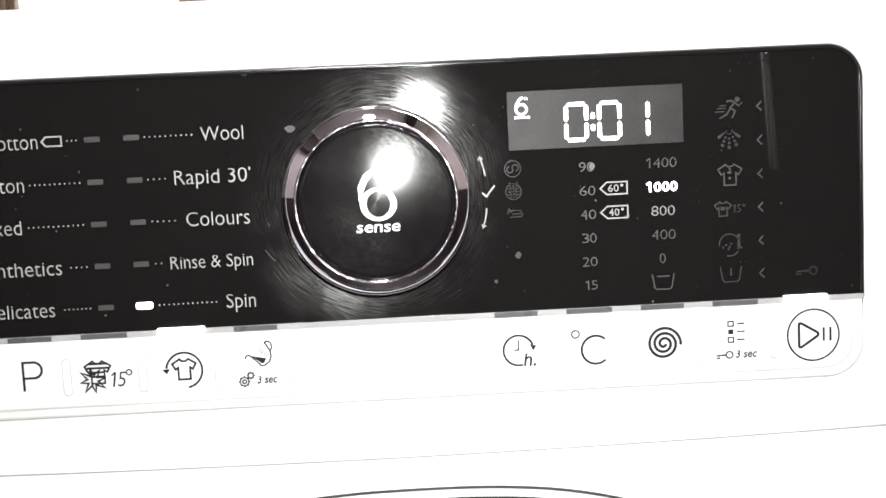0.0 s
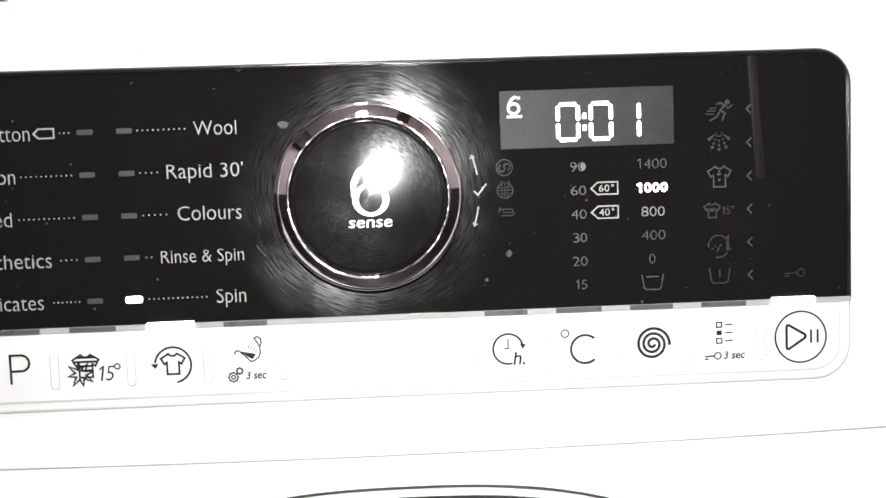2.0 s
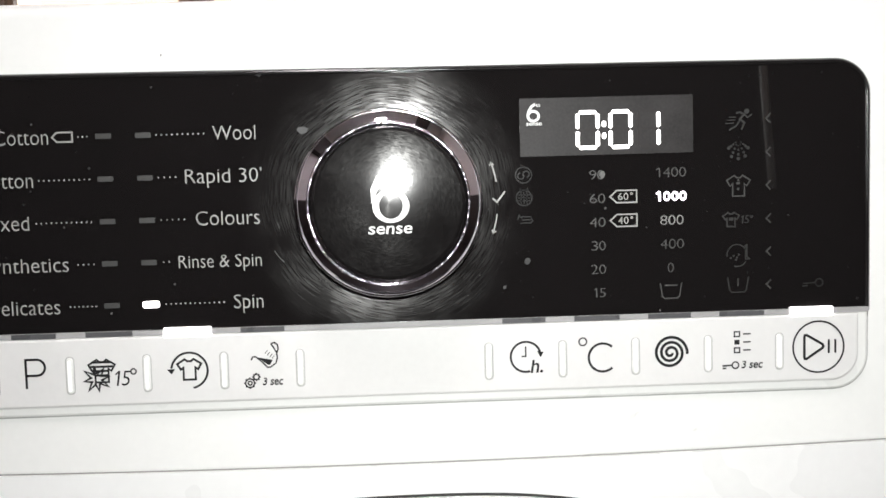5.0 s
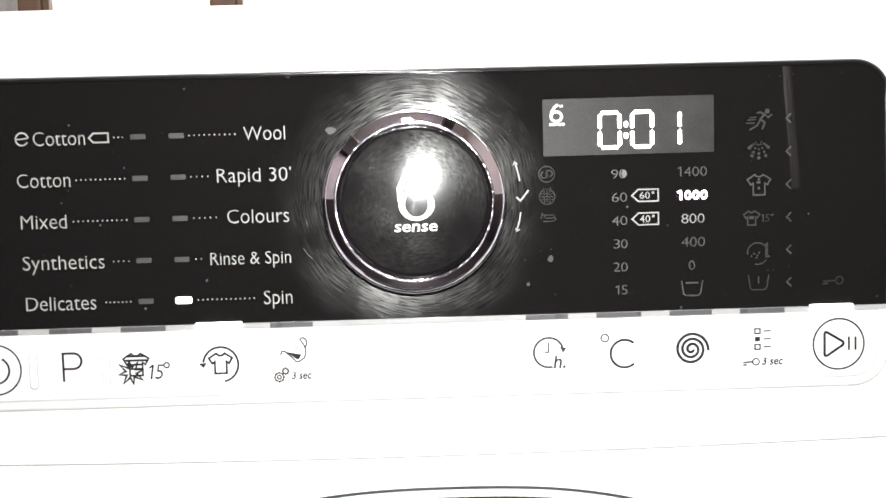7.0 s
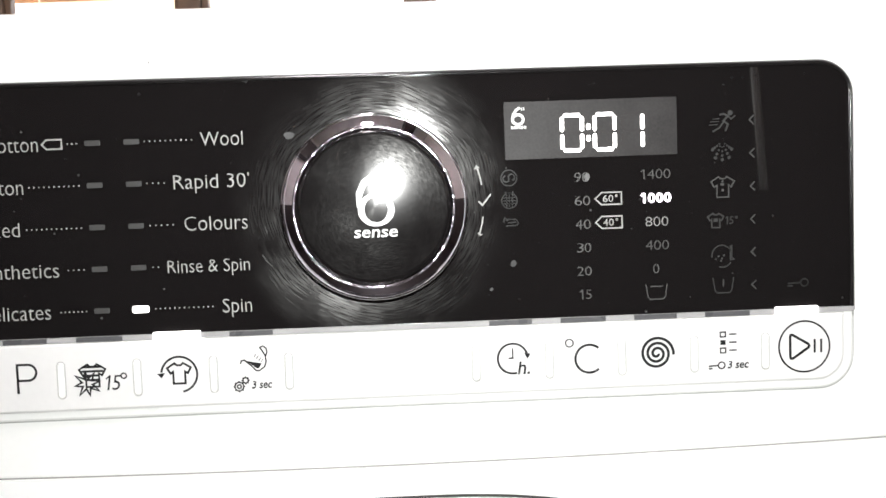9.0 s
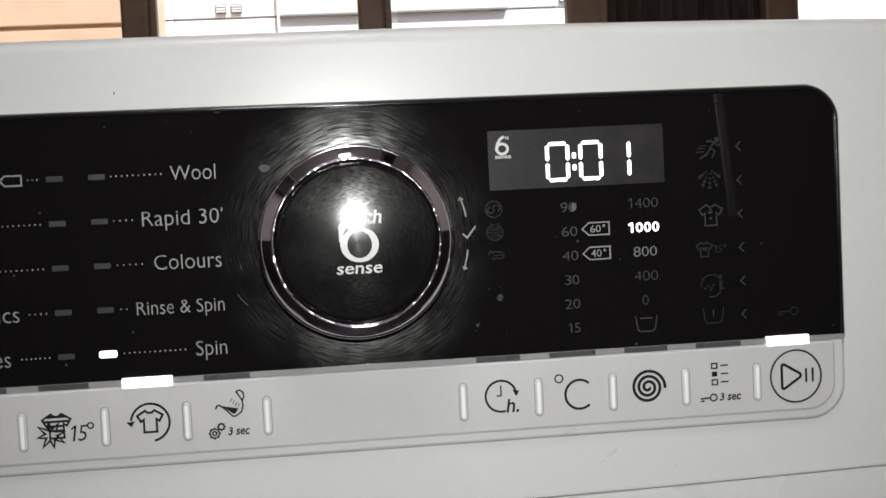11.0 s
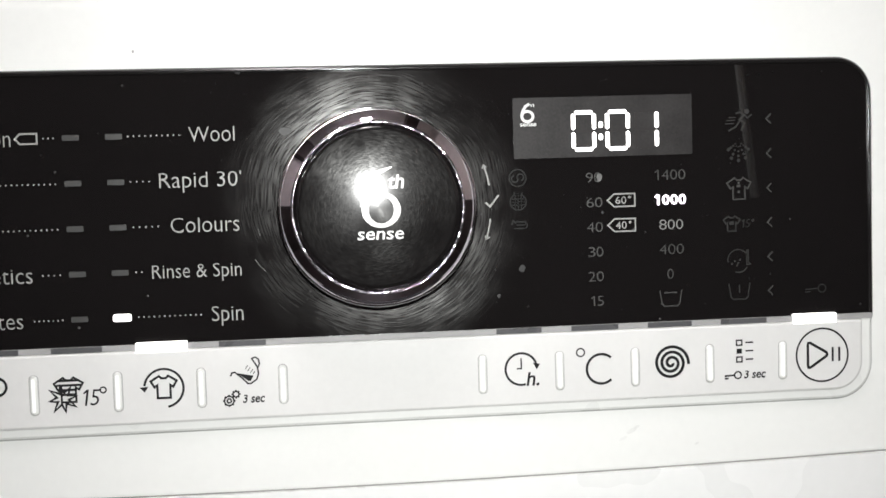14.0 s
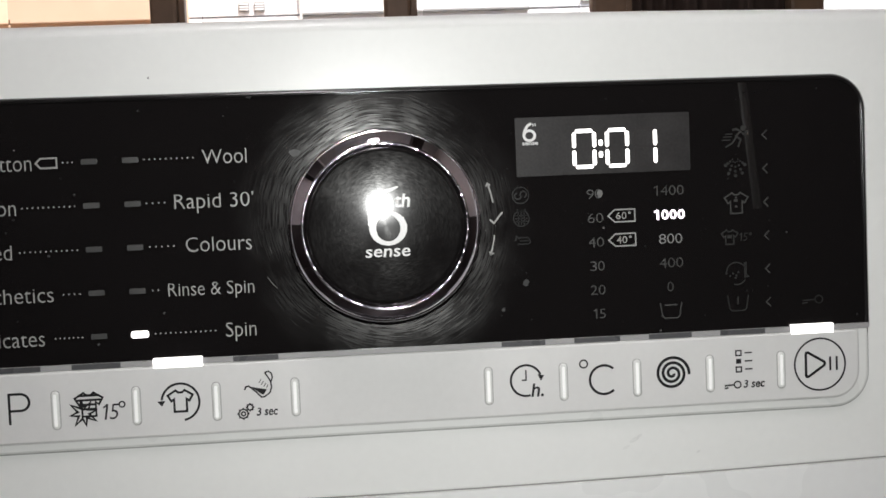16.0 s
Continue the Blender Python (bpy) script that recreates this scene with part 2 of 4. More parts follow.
def box(x0, x1, y0, y1, z0, z1, edge=0.0, bm=None):
    bm = bm or bmesh.new()
    made = bmesh.ops.create_cube(bm, size=1, matrix=Matrix.LocRotScale(((x0 + x1) / 2, (y0 + y1) / 2, (z0 + z1) / 2), None, (x1 - x0, y1 - y0, z1 - z0)))
    if edge:
        es = list({e for v in made["verts"] for e in v.link_edges})
        bmesh.ops.bevel(bm, geom=es, offset=edge, segments=2, affect="EDGES", profile=0.6)
    return bm


def lathe(profile, cx, cz, n=96, closed=False):
    """A body turned about an axis along y; profile of (radius, y)."""
    bm = bmesh.new()
    rings = []
    for r, y in profile:
        if r < 1e-6:
            rings.append([bm.verts.new((cx, y, cz))])
        else:
            rings.append([bm.verts.new((cx + r * math.cos(2 * math.pi * i / n), y, cz + r * math.sin(2 * math.pi * i / n))) for i in range(n)])
    pairs = list(zip(rings, rings[1:])) + ([(rings[-1], rings[0])] if closed else [])
    for a, b in pairs:
        for i in range(n):
            j = (i + 1) % n
            if len(a) == 1:
                bm.faces.new((a[0], b[j], b[i]))
            elif len(b) == 1:
                bm.faces.new((a[i], a[j], b[0]))
            else:
                bm.faces.new((a[i], a[j], b[j], b[i]))
    bmesh.ops.recalc_face_normals(bm, faces=bm.faces)
    return bm


def stroke(pts, w, y, closed=False, bm=None, depth=0.0001):
    """A line of ink of width w along points (x, z), lying on the surface y."""
    bm = bm or bmesh.new()
    p = [Vector(q) for q in pts]
    n = len(p)
    left, right = [], []
    for i in range(n):
        a = p[i - 1] if (i or closed) else p[i]
        b = p[(i + 1) % n] if (i < n - 1 or closed) else p[i]
        d1, d2 = (p[i] - a), (b - p[i])
        d1 = d1.normalized() if d1.length > 1e-9 else d2.normalized()
        d2 = d2.normalized() if d2.length > 1e-9 else d1
        m = (d1 + d2)
        m = m.normalized() if m.length > 1e-6 else d1
        nrm = Vector((-m.y, m.x))
        k = min(1.0 / max(nrm.dot(Vector((-d1.y, d1.x))), 0.35), 2.0) * w / 2
        left.append(p[i] + nrm * k)
        right.append(p[i] - nrm * k)
    L = [bm.verts.new((q.x, y - depth, q.y)) for q in left]
    R = [bm.verts.new((q.x, y - depth, q.y)) for q in right]
    for i in range(n if closed else n - 1):
        j = (i + 1) % n
        f = bm.faces.new((L[i], R[i], R[j], L[j]))
        f.normal_update()
        if f.normal.y > 0:
            f.normal_flip()
    return bm


def blob(pts, y, bm=None, depth=0.0001):
    """A filled patch of ink."""
    bm = bm or bmesh.new()
    f = bm.faces.new([bm.verts.new((x, y - depth, z)) for x, z in pts])
    f.normal_update()
    if f.normal.y > 0:
        f.normal_flip()
    return bm


def arc(cx, cz, r, a0, a1, n=24, rz=None):
    return [(cx + r * math.cos(radians(a0 + (a1 - a0) * i / n)), cz + (rz or r) * math.sin(radians(a0 + (a1 - a0) * i / n))) for i in range(n + 1)]


def disc(cx, cz, r, y, bm=None, n=12):
    return blob(arc(cx, cz, r, 0, 360 * (n - 1) / n, n - 1), y, bm)


def letters(words, bold):
    """The built-in font's outline of the words as a flat bmesh, one unit high."""
    cu = bpy.data.curves.new("letters", "FONT")
    cu.body, cu.size, cu.offset, cu.resolution_u = words, 1.0, bold - 0.008, 3
    tmp = bpy.data.objects.new("letters", cu)
    me = bpy.data.meshes.new_from_object(tmp)
    bm = bmesh.new()
    bm.from_mesh(me)
    bpy.data.objects.remove(tmp)
    bpy.data.curves.remove(cu)
    bpy.data.meshes.remove(me)
    return bm


def top_of(words):
    bm = letters(words, 0.0)
    h = max(v.co.y for v in bm.verts)
    bm.free()
    return h


CAP_H, X_H = top_of("H"), top_of("x")
TALL = 0.74        # small letters' share of the capitals' height on the machine


def lettering(words, x0, x1, base, cap, y, bold=0.0, slant=0.0):
    """Printed words from x0 to x1, standing on the line z = base, with capitals of height cap and tall small letters."""
    bm = letters(words, bold)
    lo, hi = min(v.co.x for v in bm.verts), max(v.co.x for v in bm.verts)
    sx = (x1 - x0) / (hi - lo)
    for v in bm.verts:
        u = v.co.y
        if u <= 0:
            h = u * cap / CAP_H
        elif u < X_H:
            h = u / X_H * TALL * cap
        else:
            h = cap * (TALL + (1 - TALL) * (u - X_H) / (CAP_H - X_H))
        v.co = (x0 + (v.co.x - lo) * sx + slant * h, y - 0.0001, base + h)
    bmesh.ops.recalc_face_normals(bm, faces=bm.faces)
    for f in bm.faces:
        if f.normal.y > 0:
            f.normal_flip()
    return bm


def numerals(figures, x0, x1, base, cap, y, bold=0.0, slant=0.0, w=0.00052):
    """Printed figures on one pitch from x0 to x1; the one has a flag."""
    out = bmesh.new()
    pitch = (x1 - x0) / len(figures)
    for k, c in enumerate(figures):
        a, b = x0 + pitch * (k + 0.06), x0 + pitch * (k + 0.94)
        if c == "1":
            m = a + (b - a) * 0.62
            stroke([(m, base), (m, base + cap)], w, y, bm=out)
            stroke([(m - 0.0001, base + cap * 0.97), (a + (b - a) * 0.16, base + cap * 0.76)], w * 0.85, y, bm=out, depth=0.00009)
        elif c == "°":
            stroke(arc((a + b) / 2, base + cap * 0.86, cap * 0.13, 0, 340, 12), w * 0.7, y, True, out)
        else:
            g = letters(c, bold)
            lo, hi, top, low = (min(v.co.x for v in g.verts), max(v.co.x for v in g.verts), max(v.co.y for v in g.verts), min(v.co.y for v in g.verts))
            ids = [out.verts.new((a + (v.co.x - lo) / (hi - lo) * (b - a), y - 0.0001, base + cap * (v.co.y - low) / (top - low))) for v in g.verts]
            g.verts.index_update()
            for f in g.faces:
                n = out.faces.new([ids[v.index] for v in f.verts])
                n.normal_update()
                if n.normal.y > 0:
                    n.normal_flip()
            g.free()
    for v in out.verts:
        v.co.x += slant * (v.co.z - base)
    return out


# ---- the room ----
WX0, WX1, WY0, WY1, WZ = -1.5, 1.3, -1.7, 0.445, 2.4
tagged(part("floor", box(WX0 - 0.1, WX1 + 0.1, WY0 - 0.1, WY1 + 0.1, -0.1, 0.0), FLOOR), "brown tiled utility room floor", "floor", kind="structure")
tagged(part("ceiling", box(WX0 - 0.1, WX1 + 0.1, WY0 - 0.1, WY1 + 0.1, WZ, WZ + 0.1), CEILING), "white painted ceiling", "ceiling", kind="structure")
tagged(part("wall_west", box(WX0 - 0.1, WX0, WY0, WY1, 0, WZ), WALL), "cream painted side wall", "wall", kind="structure")
tagged(part("wall_east", box(WX1, WX1 + 0.1, WY0, WY1, 0, WZ), WALL), "cream painted side wall", "wall", kind="structure")
# out of view; its dark colour stands in for the unlit room
tagged(part("wall_south", box(WX0 - 0.1, WX1 + 0.1, WY0 - 0.1, WY0, 0, WZ), DARK_WALL), "unseen wall facing the machine, coloured dark for the unlit room", "wall", kind="structure")
# unseen dark sheets, added so the chrome ring's lower half mirrors dark
for x, name in ((WX0, "dark_lower_west"), (WX1 - 0.012, "dark_lower_east")):
    tagged(part(name, box(x, x + 0.012, WY0, WY1, 0, 0.82, 0.002), DARK_WALL), "added dark sheet on the unseen lower side wall, darkens the dial ring's reflection", "panelling", kind="structure")
# the window wall, with one wide opening above the machine
OX0, OX1, OZ0, OZ1 = -0.58, 0.70, 0.84, 1.95
bm = box(WX0 - 0.1, OX0, WY1, WY1 + 0.12, 0, WZ)
box(OX1, WX1 + 0.1, WY1, WY1 + 0.12, 0, WZ, bm=bm)
box(OX0, OX1, WY1, WY1 + 0.12, 0, OZ0, bm=bm)
box(OX0, OX1, WY1, WY1 + 0.12, OZ1, WZ, bm=bm)
tagged(part("wall_north", bm, WALL), "cream painted wall with a wide window", "wall", kind="structure")
window = tagged(part("window_1", box(OX0, OX1, 0.420, 0.485, OZ0 - 0.03, OZ0 + 0.012, 0.004), FRAME_WOOD), "brown wooden window with several tall panes", "window", kind="structure")
POSTS = ((-0.313, -0.288), (-0.163, -0.136), (0.015, 0.042), (0.178, 0.212), (0.338, 0.368), (0.54, 0.57))
for a, b in POSTS:
    b -= 0.006
    post = part("mullion", box(a, b, 0.400, 0.414, OZ0 + 0.012, OZ1 - 0.03, 0.003), FRAME_WOOD, window)
    part("bead", box(b, b + 0.005, 0.404, 0.414, OZ0 + 0.012, OZ1 - 0.03, 0.001), FRAME_WOOD, post)
part("head_rail", box(OX0, OX1, 0.410, 0.485, OZ1 - 0.03, OZ1, 0.004), FRAME_WOOD, window)
edges = [OX0] + [v for p in POSTS for v in p] + [OX1]
for a, b in zip(edges[::2], edges[1::2]):
    pane = part("pane", box(a + 0.006, b, 0.447, 0.451, OZ0 + 0.012, OZ1 - 0.03), PANE, window)
    pane.visible_shadow = False

# ---- outside ----
tagged(part("ground", box(-60, 60, 0.8, 120, -3.2, -3.0), GROUND), "grey concrete courtyard", "ground", kind="structure")
house = thing("house", (1.2, 4.2, -3.0), "white sided house across the yard", "house")
part("wall", box(-0.95, 6.0, 4.2, 7.0, -3.0, 6.0), SIDING, house)
for k in range(12):
    part("board", box(-0.96, 6.0, 4.16, 4.20, 0.678 + 0.30 * k, 0.969 + 0.30 * k, 0.003), SIDING, house)
for cx in (-0.49, -0.425, 0.98, 1.045):
    w = part("vent", box(cx, cx + 0.045, 4.145, 4.16, 1.592, 1.632, 0.003), BAND, house, "small grey wall vent")
    for q in range(3):
        part("slat", box(cx + 0.004, cx + 0.041, 4.140, 4.145, 1.597 + 0.011 * q, 1.603 + 0.011 * q, 0.001), SIDING, w)
part("downpipe", box(-0.235, -0.222, 4.13, 4.155, -3.0, 6.0, 0.004), BEZEL, house)
part("ledge", box(-0.22, 0.75, 4.12, 4.16, 1.568, 1.577, 0.002), BAND, house)
barn = thing("house", (-3, 3.4, -3.0), "yellow boarded house across the yard", "house")
part("wall", box(-6, -0.70, 3.4, 6.0, -3.0, 5.0), SIDING_WARM, barn)
for k in range(12):
    part("board", box(-6, -0.69, 3.37, 3.40, 0.596 + 0.21 * k, 0.791 + 0.21 * k, 0.004), SIDING_WARM, barn)

# curtains gathered beside the panes


def curtain(x0, x1, wave, cloth, label):
    bm = bmesh.new()
    cols = []
    for i in range(61):
        x = x0 + (x1 - x0) * i / 60
        y = 0.432 - 0.008 * math.sin(i * wave) - 0.004 * math.sin(i * wave * 2.5 + 1)
        cols.append([bm.verts.new((x, y + d, z)) for d, z in ((0, 0.858), (0, 1.915), (0.003, 1.915), (0.003, 0.858))])
    for a, b in zip(cols, cols[1:]):
        for k in range(4):
            bm.faces.new((a[k], b[k], b[(k + 1) % 4], a[(k + 1) % 4]))
    bm.faces.new(cols[0])
    bm.faces.new(list(reversed(cols[-1])))
    bmesh.ops.recalc_face_normals(bm, faces=bm.faces)
    tagged(part("curtain", bm, cloth, smooth=True), label, "curtain")


curtain(0.2135, 0.352, 0.62, CURTAIN, "dark brown gathered curtain beside the window panes")
curtain(-0.46, -0.316, 0.40, GREY_CLOTH, "pale grey gathered curtain beside the window panes")

lamp = thing("ceiling_lamp", (-0.12, -0.66, 2.4), "long white lit ceiling lamp", "lamp")
part("frame", box(-0.23, -0.01, -1.00, -0.32, 2.365, 2.4, 0.006), BEZEL, lamp)
part("diffuser", box(-0.21, -0.03, -0.98, -0.34, 2.355, 2.3645, 0.004), LAMP_GLOW, lamp, "glowing white diffuser")
# unseen dark blocks, added to put dark gaps into the chrome ring's reflection
tagged(part("dark_block_west", box(-1.5, -1.34, -1.7, 0.445, 1.74, 2.18, 0.006), DARK_WALL), "added dark block along the side wall, out of view, mirrored in the dial ring", "beam", kind="structure")
tagged(part("dark_block_east", box(0.60, 0.84, -1.7, 0.445, 2.26, 2.40, 0.006), DARK_WALL), "added dark block under the ceiling, out of view, mirrored in the dial ring", "beam", kind="structure")

# thin white rod, added out of view to mirror a pale streak in the control panel
bm = bmesh.new()
way = [(0.30, -0.75, 2.40), (0.286, -0.62, 1.90), (0.272, -0.48, 1.42), (0.256, -0.35, 1.06), (0.244, -0.262, 0.860), (0.228, -0.195, 0.766)]
hoops = []
for x, y, z in way:
    hoops.append([bm.verts.new((x + 0.0026 * math.cos(k * math.pi / 4), y + 0.0026 * math.sin(k * math.pi / 4), z)) for k in range(8)])
for a, b in zip(hoops, hoops[1:]):
    for k in range(8):
        bm.faces.new((a[k], a[(k + 1) % 8], b[(k + 1) % 8], b[k]))
bm.faces.new(hoops[0])
bm.faces.new(list(reversed(hoops[-1])))
bmesh.ops.recalc_face_normals(bm, faces=bm.faces)
tagged(part("cord", bm, STREAK_ROD, smooth=True), "added thin white rod, out of view, mirrored as a pale streak in the panel", "cord")

# ---- the washing machine ----
MX0, MX1 = -0.2845, 0.3105
KX, KZ = -0.0003, 0.7712          # the dial's axis
machine = thing("washing_machine", (0.013, 0.19, 0.0), "white front-loading washing machine with a black control panel", "washing machine")
part("cabinet", box(MX0, MX1, 0.030, 0.37, 0.02, 0.846, 0.004), CABINET, machine)
FY = 0.0015                        # the fascia's face


def seam(x):
    """Height of the shallow arched joint between fascia and front sheet."""
    return 0.0600 * (x + 0.005) ** 2


def brow(x):
    """Fall of the fascia's top edge towards the machine's side."""
    return -0.065 * max(x, 0.0) ** 2


def bend(cy, cz, r, a0, a1, n=8):
    return [(cy + r * math.cos(radians(a0 + (a1 - a0) * i / n)), cz + r * math.sin(radians(a0 + (a1 - a0) * i / n))) for i in range(n + 1)]


bm = bmesh.new()
stations = []
for k in range(41):
    x = MX0 + (MX1 - MX0) * k / 40
    u = seam(x)
    prof = bend(FY + 0.0012, 0.6624 + u, 0.0012, 270, 180, 4) + bend(FY + 0.006, 0.8490 + brow(x), 0.006, 180, 90) + [(0.032, 0.8550 + brow(x)), (0.032, 0.6612 + u)]
    stations.append([bm.verts.new((x, y, z)) for y, z in prof])
for a, b in zip(stations, stations[1:]):
    for k in range(len(a)):
        bm.faces.new((a[k], a[(k + 1) % len(a)], b[(k + 1) % len(a)], b[k]))
bm.faces.new(list(reversed(stations[0])))
bm.faces.new(stations[-1])
bmesh.ops.recalc_face_normals(bm, faces=bm.faces)
part("fascia", bm, WHITE, machine, "white control fascia with a rounded top edge")
part("worktop", box(MX0, MX1, 0.034, 0.375, 0.8462, 0.8485, 0.001), WHITE, machine)
# front sheet below the fascia, in one piece round the door's opening
DX, DZ, DA, DB = 0.0110, 0.462, 0.192, 0.186


def door_line(d, n=240, e=2.6):
    pts = []
    for i in range(n):
        t = 2 * math.pi * i / n
        c, s = math.cos(t), math.sin(t)
        pts.append((DX + math.copysign(abs(c) ** (2 / e), c) * (DA - d), DZ + math.copysign(abs(s) ** (2 / e), s) * (DB - d)))
    return pts


bm = bmesh.new()
N = 240
inner = door_line(0)
outer = []
for x, z in inner:
    dx, dz = x - DX, z - DZ
    k = min(((MX1 if dx > 0 else MX0) - DX) / dx if abs(dx) > 1e-9 else 1e9, ((0.6607 if dz > 0 else 0.02) - DZ) / dz if abs(dz) > 1e-9 else 1e9)
    px, pz = DX + dx * k, DZ + dz * k
    outer.append((px, pz + (seam(px) if pz > 0.66 else 0)))
F2 = 0.0005
rings = [[bm.verts.new((x, y, z)) for x, z in pts] for pts, y in ((outer, 0.029), (outer, F2), (inner, F2), (inner, 0.029))]
for a, b in zip(rings, rings[1:] + rings[:1]):
    for i in range(N):
        bm.faces.new((a[i], a[(i + 1) % N], b[(i + 1) % N], b[i]))
bmesh.ops.recalc_face_normals(bm, faces=bm.faces)
part("front_sheet", bm, CABINET, machine)
# shallow backing whose grey paints the joint's shadow line
part("seam_shade_backing", box(MX0, MX1, 0.0022, 0.020, 0.652, 0.668), SEAM_SHADE, machine)


def door_ring(layers):
    bm = bmesh.new()
    rings = [[bm.verts.new((x, y, z)) for x, z in door_line(d)] for d, y in layers]
    for a, b in zip(rings, rings[1:]):
        for i in range(N):
            bm.faces.new((a[i], a[(i + 1) % N], b[(i + 1) % N], b[i]))
    bmesh.ops.recalc_face_normals(bm, faces=bm.faces)
    return bm


door = part("door", prism([(door_line(0.020), 0.028), (door_line(0.020), -0.010), (door_line(0.024), -0.013)]), DOOR_GLASS, machine, "round-cornered door with smoked window")
part("gap_seal", door_ring([(0.0001, 0.028), (0.0001, 0.0012), (0.0018, 0.0012), (0.0019, 0.028)]), GAP, door)
part("outer_rim", door_ring([(0.0015, 0.02), (0.0015, -0.0006), (0.0019, -0.0020), (0.0034, -0.0028), (0.0040, -0.002), (0.0042, 0.02)]), WHITE, door, "thin white outer rim")
part("dark_ring", door_ring([(0.0042, 0.02), (0.0042, 0.0005), (0.0085, -0.0035), (0.0090, 0.02)]), GAP, door)
part("inner_rim", door_ring([(0.0088, 0.02), (0.0088, -0.0036), (0.012, -0.0065), (0.018, -0.010), (0.021, -0.010), (0.021, 0.02)]), BRIGHT, door, "chromed inner rim")
for sx in (MX0 + 0.05, MX1 - 0.05):
    for sy in (0.08, 0.32):
        part("foot", box(sx - 0.02, sx + 0.02, sy - 0.02, sy + 0.02, 0.0, 0.022, 0.004), GAP, machine)

for cx, cz, w, h in ((0.0955, 0.6745, 0.0016, 0.0007), (0.0990, 0.6775, 0.0022, 0.0010), (0.1012, 0.6790, 0.0012, 0.0006), (0.1260, 0.6710, 0.0010, 0.0005)):
    part("scuff", blob([(cx + w * math.cos(k * 0.7), cz + h * math.sin(k * 0.7) + 0.4 * w * math.cos(k * 0.7)) for k in range(9)], FY), SCUFF, machine)
part("scuff", blob([(-0.0905 + 0.0004 * math.cos(k), 0.8330 + 0.0006 * math.sin(k)) for k in range(6)], FY), SHADE, machine)

# ---- control module ----
LX = -0.206
part("module_rim", plate(LX - 0.002, 0.1996, 0.6868, 0.7200, (0.013, 0.0145, 0.0002, 0.0002), 0.004, -0.0003, 0.0012), BEZEL, machine, "white stepped rim round the button strip")
# grey margin that paints the shade in the groove round the rim
part("rim_gap_shade", plate(LX - 0.0024, 0.2001, 0.68635, 0.7215, (0.0134, 0.015, 0.0002, 0.0002), 0.004, 0.0011, 0.0002), GAP_SHADE, machine)
strip = part("button_strip", plate(LX, 0.1952, 0.6906, 0.7192, (0.011, 0.0115, 0.0002, 0.0002), 0.002, -0.0014, 0.0011), STRIP, machine, "pale grey touch-button strip with black symbols", at=(KX, 0, 0.705))
SY = -0.0014


def climb(bm):
    """The panel's top edge climbs a little towards the drawer."""
    for v in bm.verts:
        if v.co.z > 0.80:
            v.co.z += 0.0014 * min(max((0.10 - v.co.x) / 0.26, 0.0), 1.2)
    return bm


bm = climb(plate(LX, 0.2006, 0.7165, 0.8253, (0.0003, 0.0003, 0.0150, 0.015), 0.004, 0.0, 0.0026, n=14))
glass = part("control_glass", bm, GLASS, machine, "glossy black control panel with wiping scratches", at=(KX, 0, KZ))


bm = bmesh.new()
rings = [[bm.verts.new((x, y, z)) for x, z in rounded(LX + d, 0.2006 - d, 0.7196 + 0.3 * d, 0.8253 - d, (0.0003, 0.0003, 0.0150 - d, 0.015 - d), 14)]
         for d, y in ((-0.0001, 0.003), (-0.0001, 0.0016), (0.0002, 0.0006), (0.0008, -0.0001), (0.0013, -0.00045), (0.0018, -0.0005), (0.0021, -0.0003), (0.0023, 0.0006), (0.0023, 0.003))]
for a, b in zip(rings, rings[1:]):
    for i in range(len(a)):
        bm.faces.new((a[i], a[(i + 1) % len(a)], b[(i + 1) % len(a)], b[i]))
bmesh.ops.recalc_face_normals(bm, faces=bm.faces)
part("panel_rim", climb(bm), RIM_BLACK, glass, "narrow glossy black raised rim", smooth=True)

# grey band with lamp windows between glass and strip
band = part("lamp_band", box(LX, 0.1995, -0.0008, 0.003, 0.7193, 0.7215, 0.0002), BAND, machine, "grey band with lamp windows")
for a, b, lit in ((-187, -169, 0), (-156, -138, 0), (-126, -107, 0), (-94.3, -75, 1), (-63, -45, 0), (45, 63, 0), (75, 94, 0), (106, 124, 0), (136, 155, 0), (166, 184, 1)):
    if lit:
        part("lamp_window", plate(a / 1000, b / 1000, 0.7183, 0.7222, (0.0003,) * 4, 0.001, -0.0016, 0.0002, n=2), GLOW, band, "lit white lamp window")
    else:
        part("lamp_window", plate(a / 1000, b / 1000, 0.7193, 0.7214, (0.0001,) * 4, 0.001, -0.0011, 0.0002, n=2), BAND_DARK, band)

# ---- programme list ----
PY = -0.0001
ROWZ = [0.8010 - 0.01725 * i for i in range(5)]
LEFT = (("Cotton", -158.4, -136.8), ("Cotton", -166.0, -143.8), ("Mixed", -165.4, -146.3), ("Synthetics", -165.6, -131.4), ("Delicates", -165.2, -135.8))
RIGHT = (("Wool", -71.0, -53.6), ("Rapid 30'", -82.8, -51.8), ("Colours", -79.2, -53.3), ("Rinse & Spin", -87.0, -53.2), ("Spin", -65.2, -53.2))
LDOT = ((-124.8, -121.2, 3), (-141.4, -121.2, 11), (-143.4, -121.2, 12), (-127.6, -121.2, 4), (-131.6, -121.2, 7))
RDOT = ((-93.6, -74.5, 10), (-93.5, -86.5, 4), (-93.2, -83.8, 5), (-93, -90.8, 2), (-92.8, -69.3, 13))
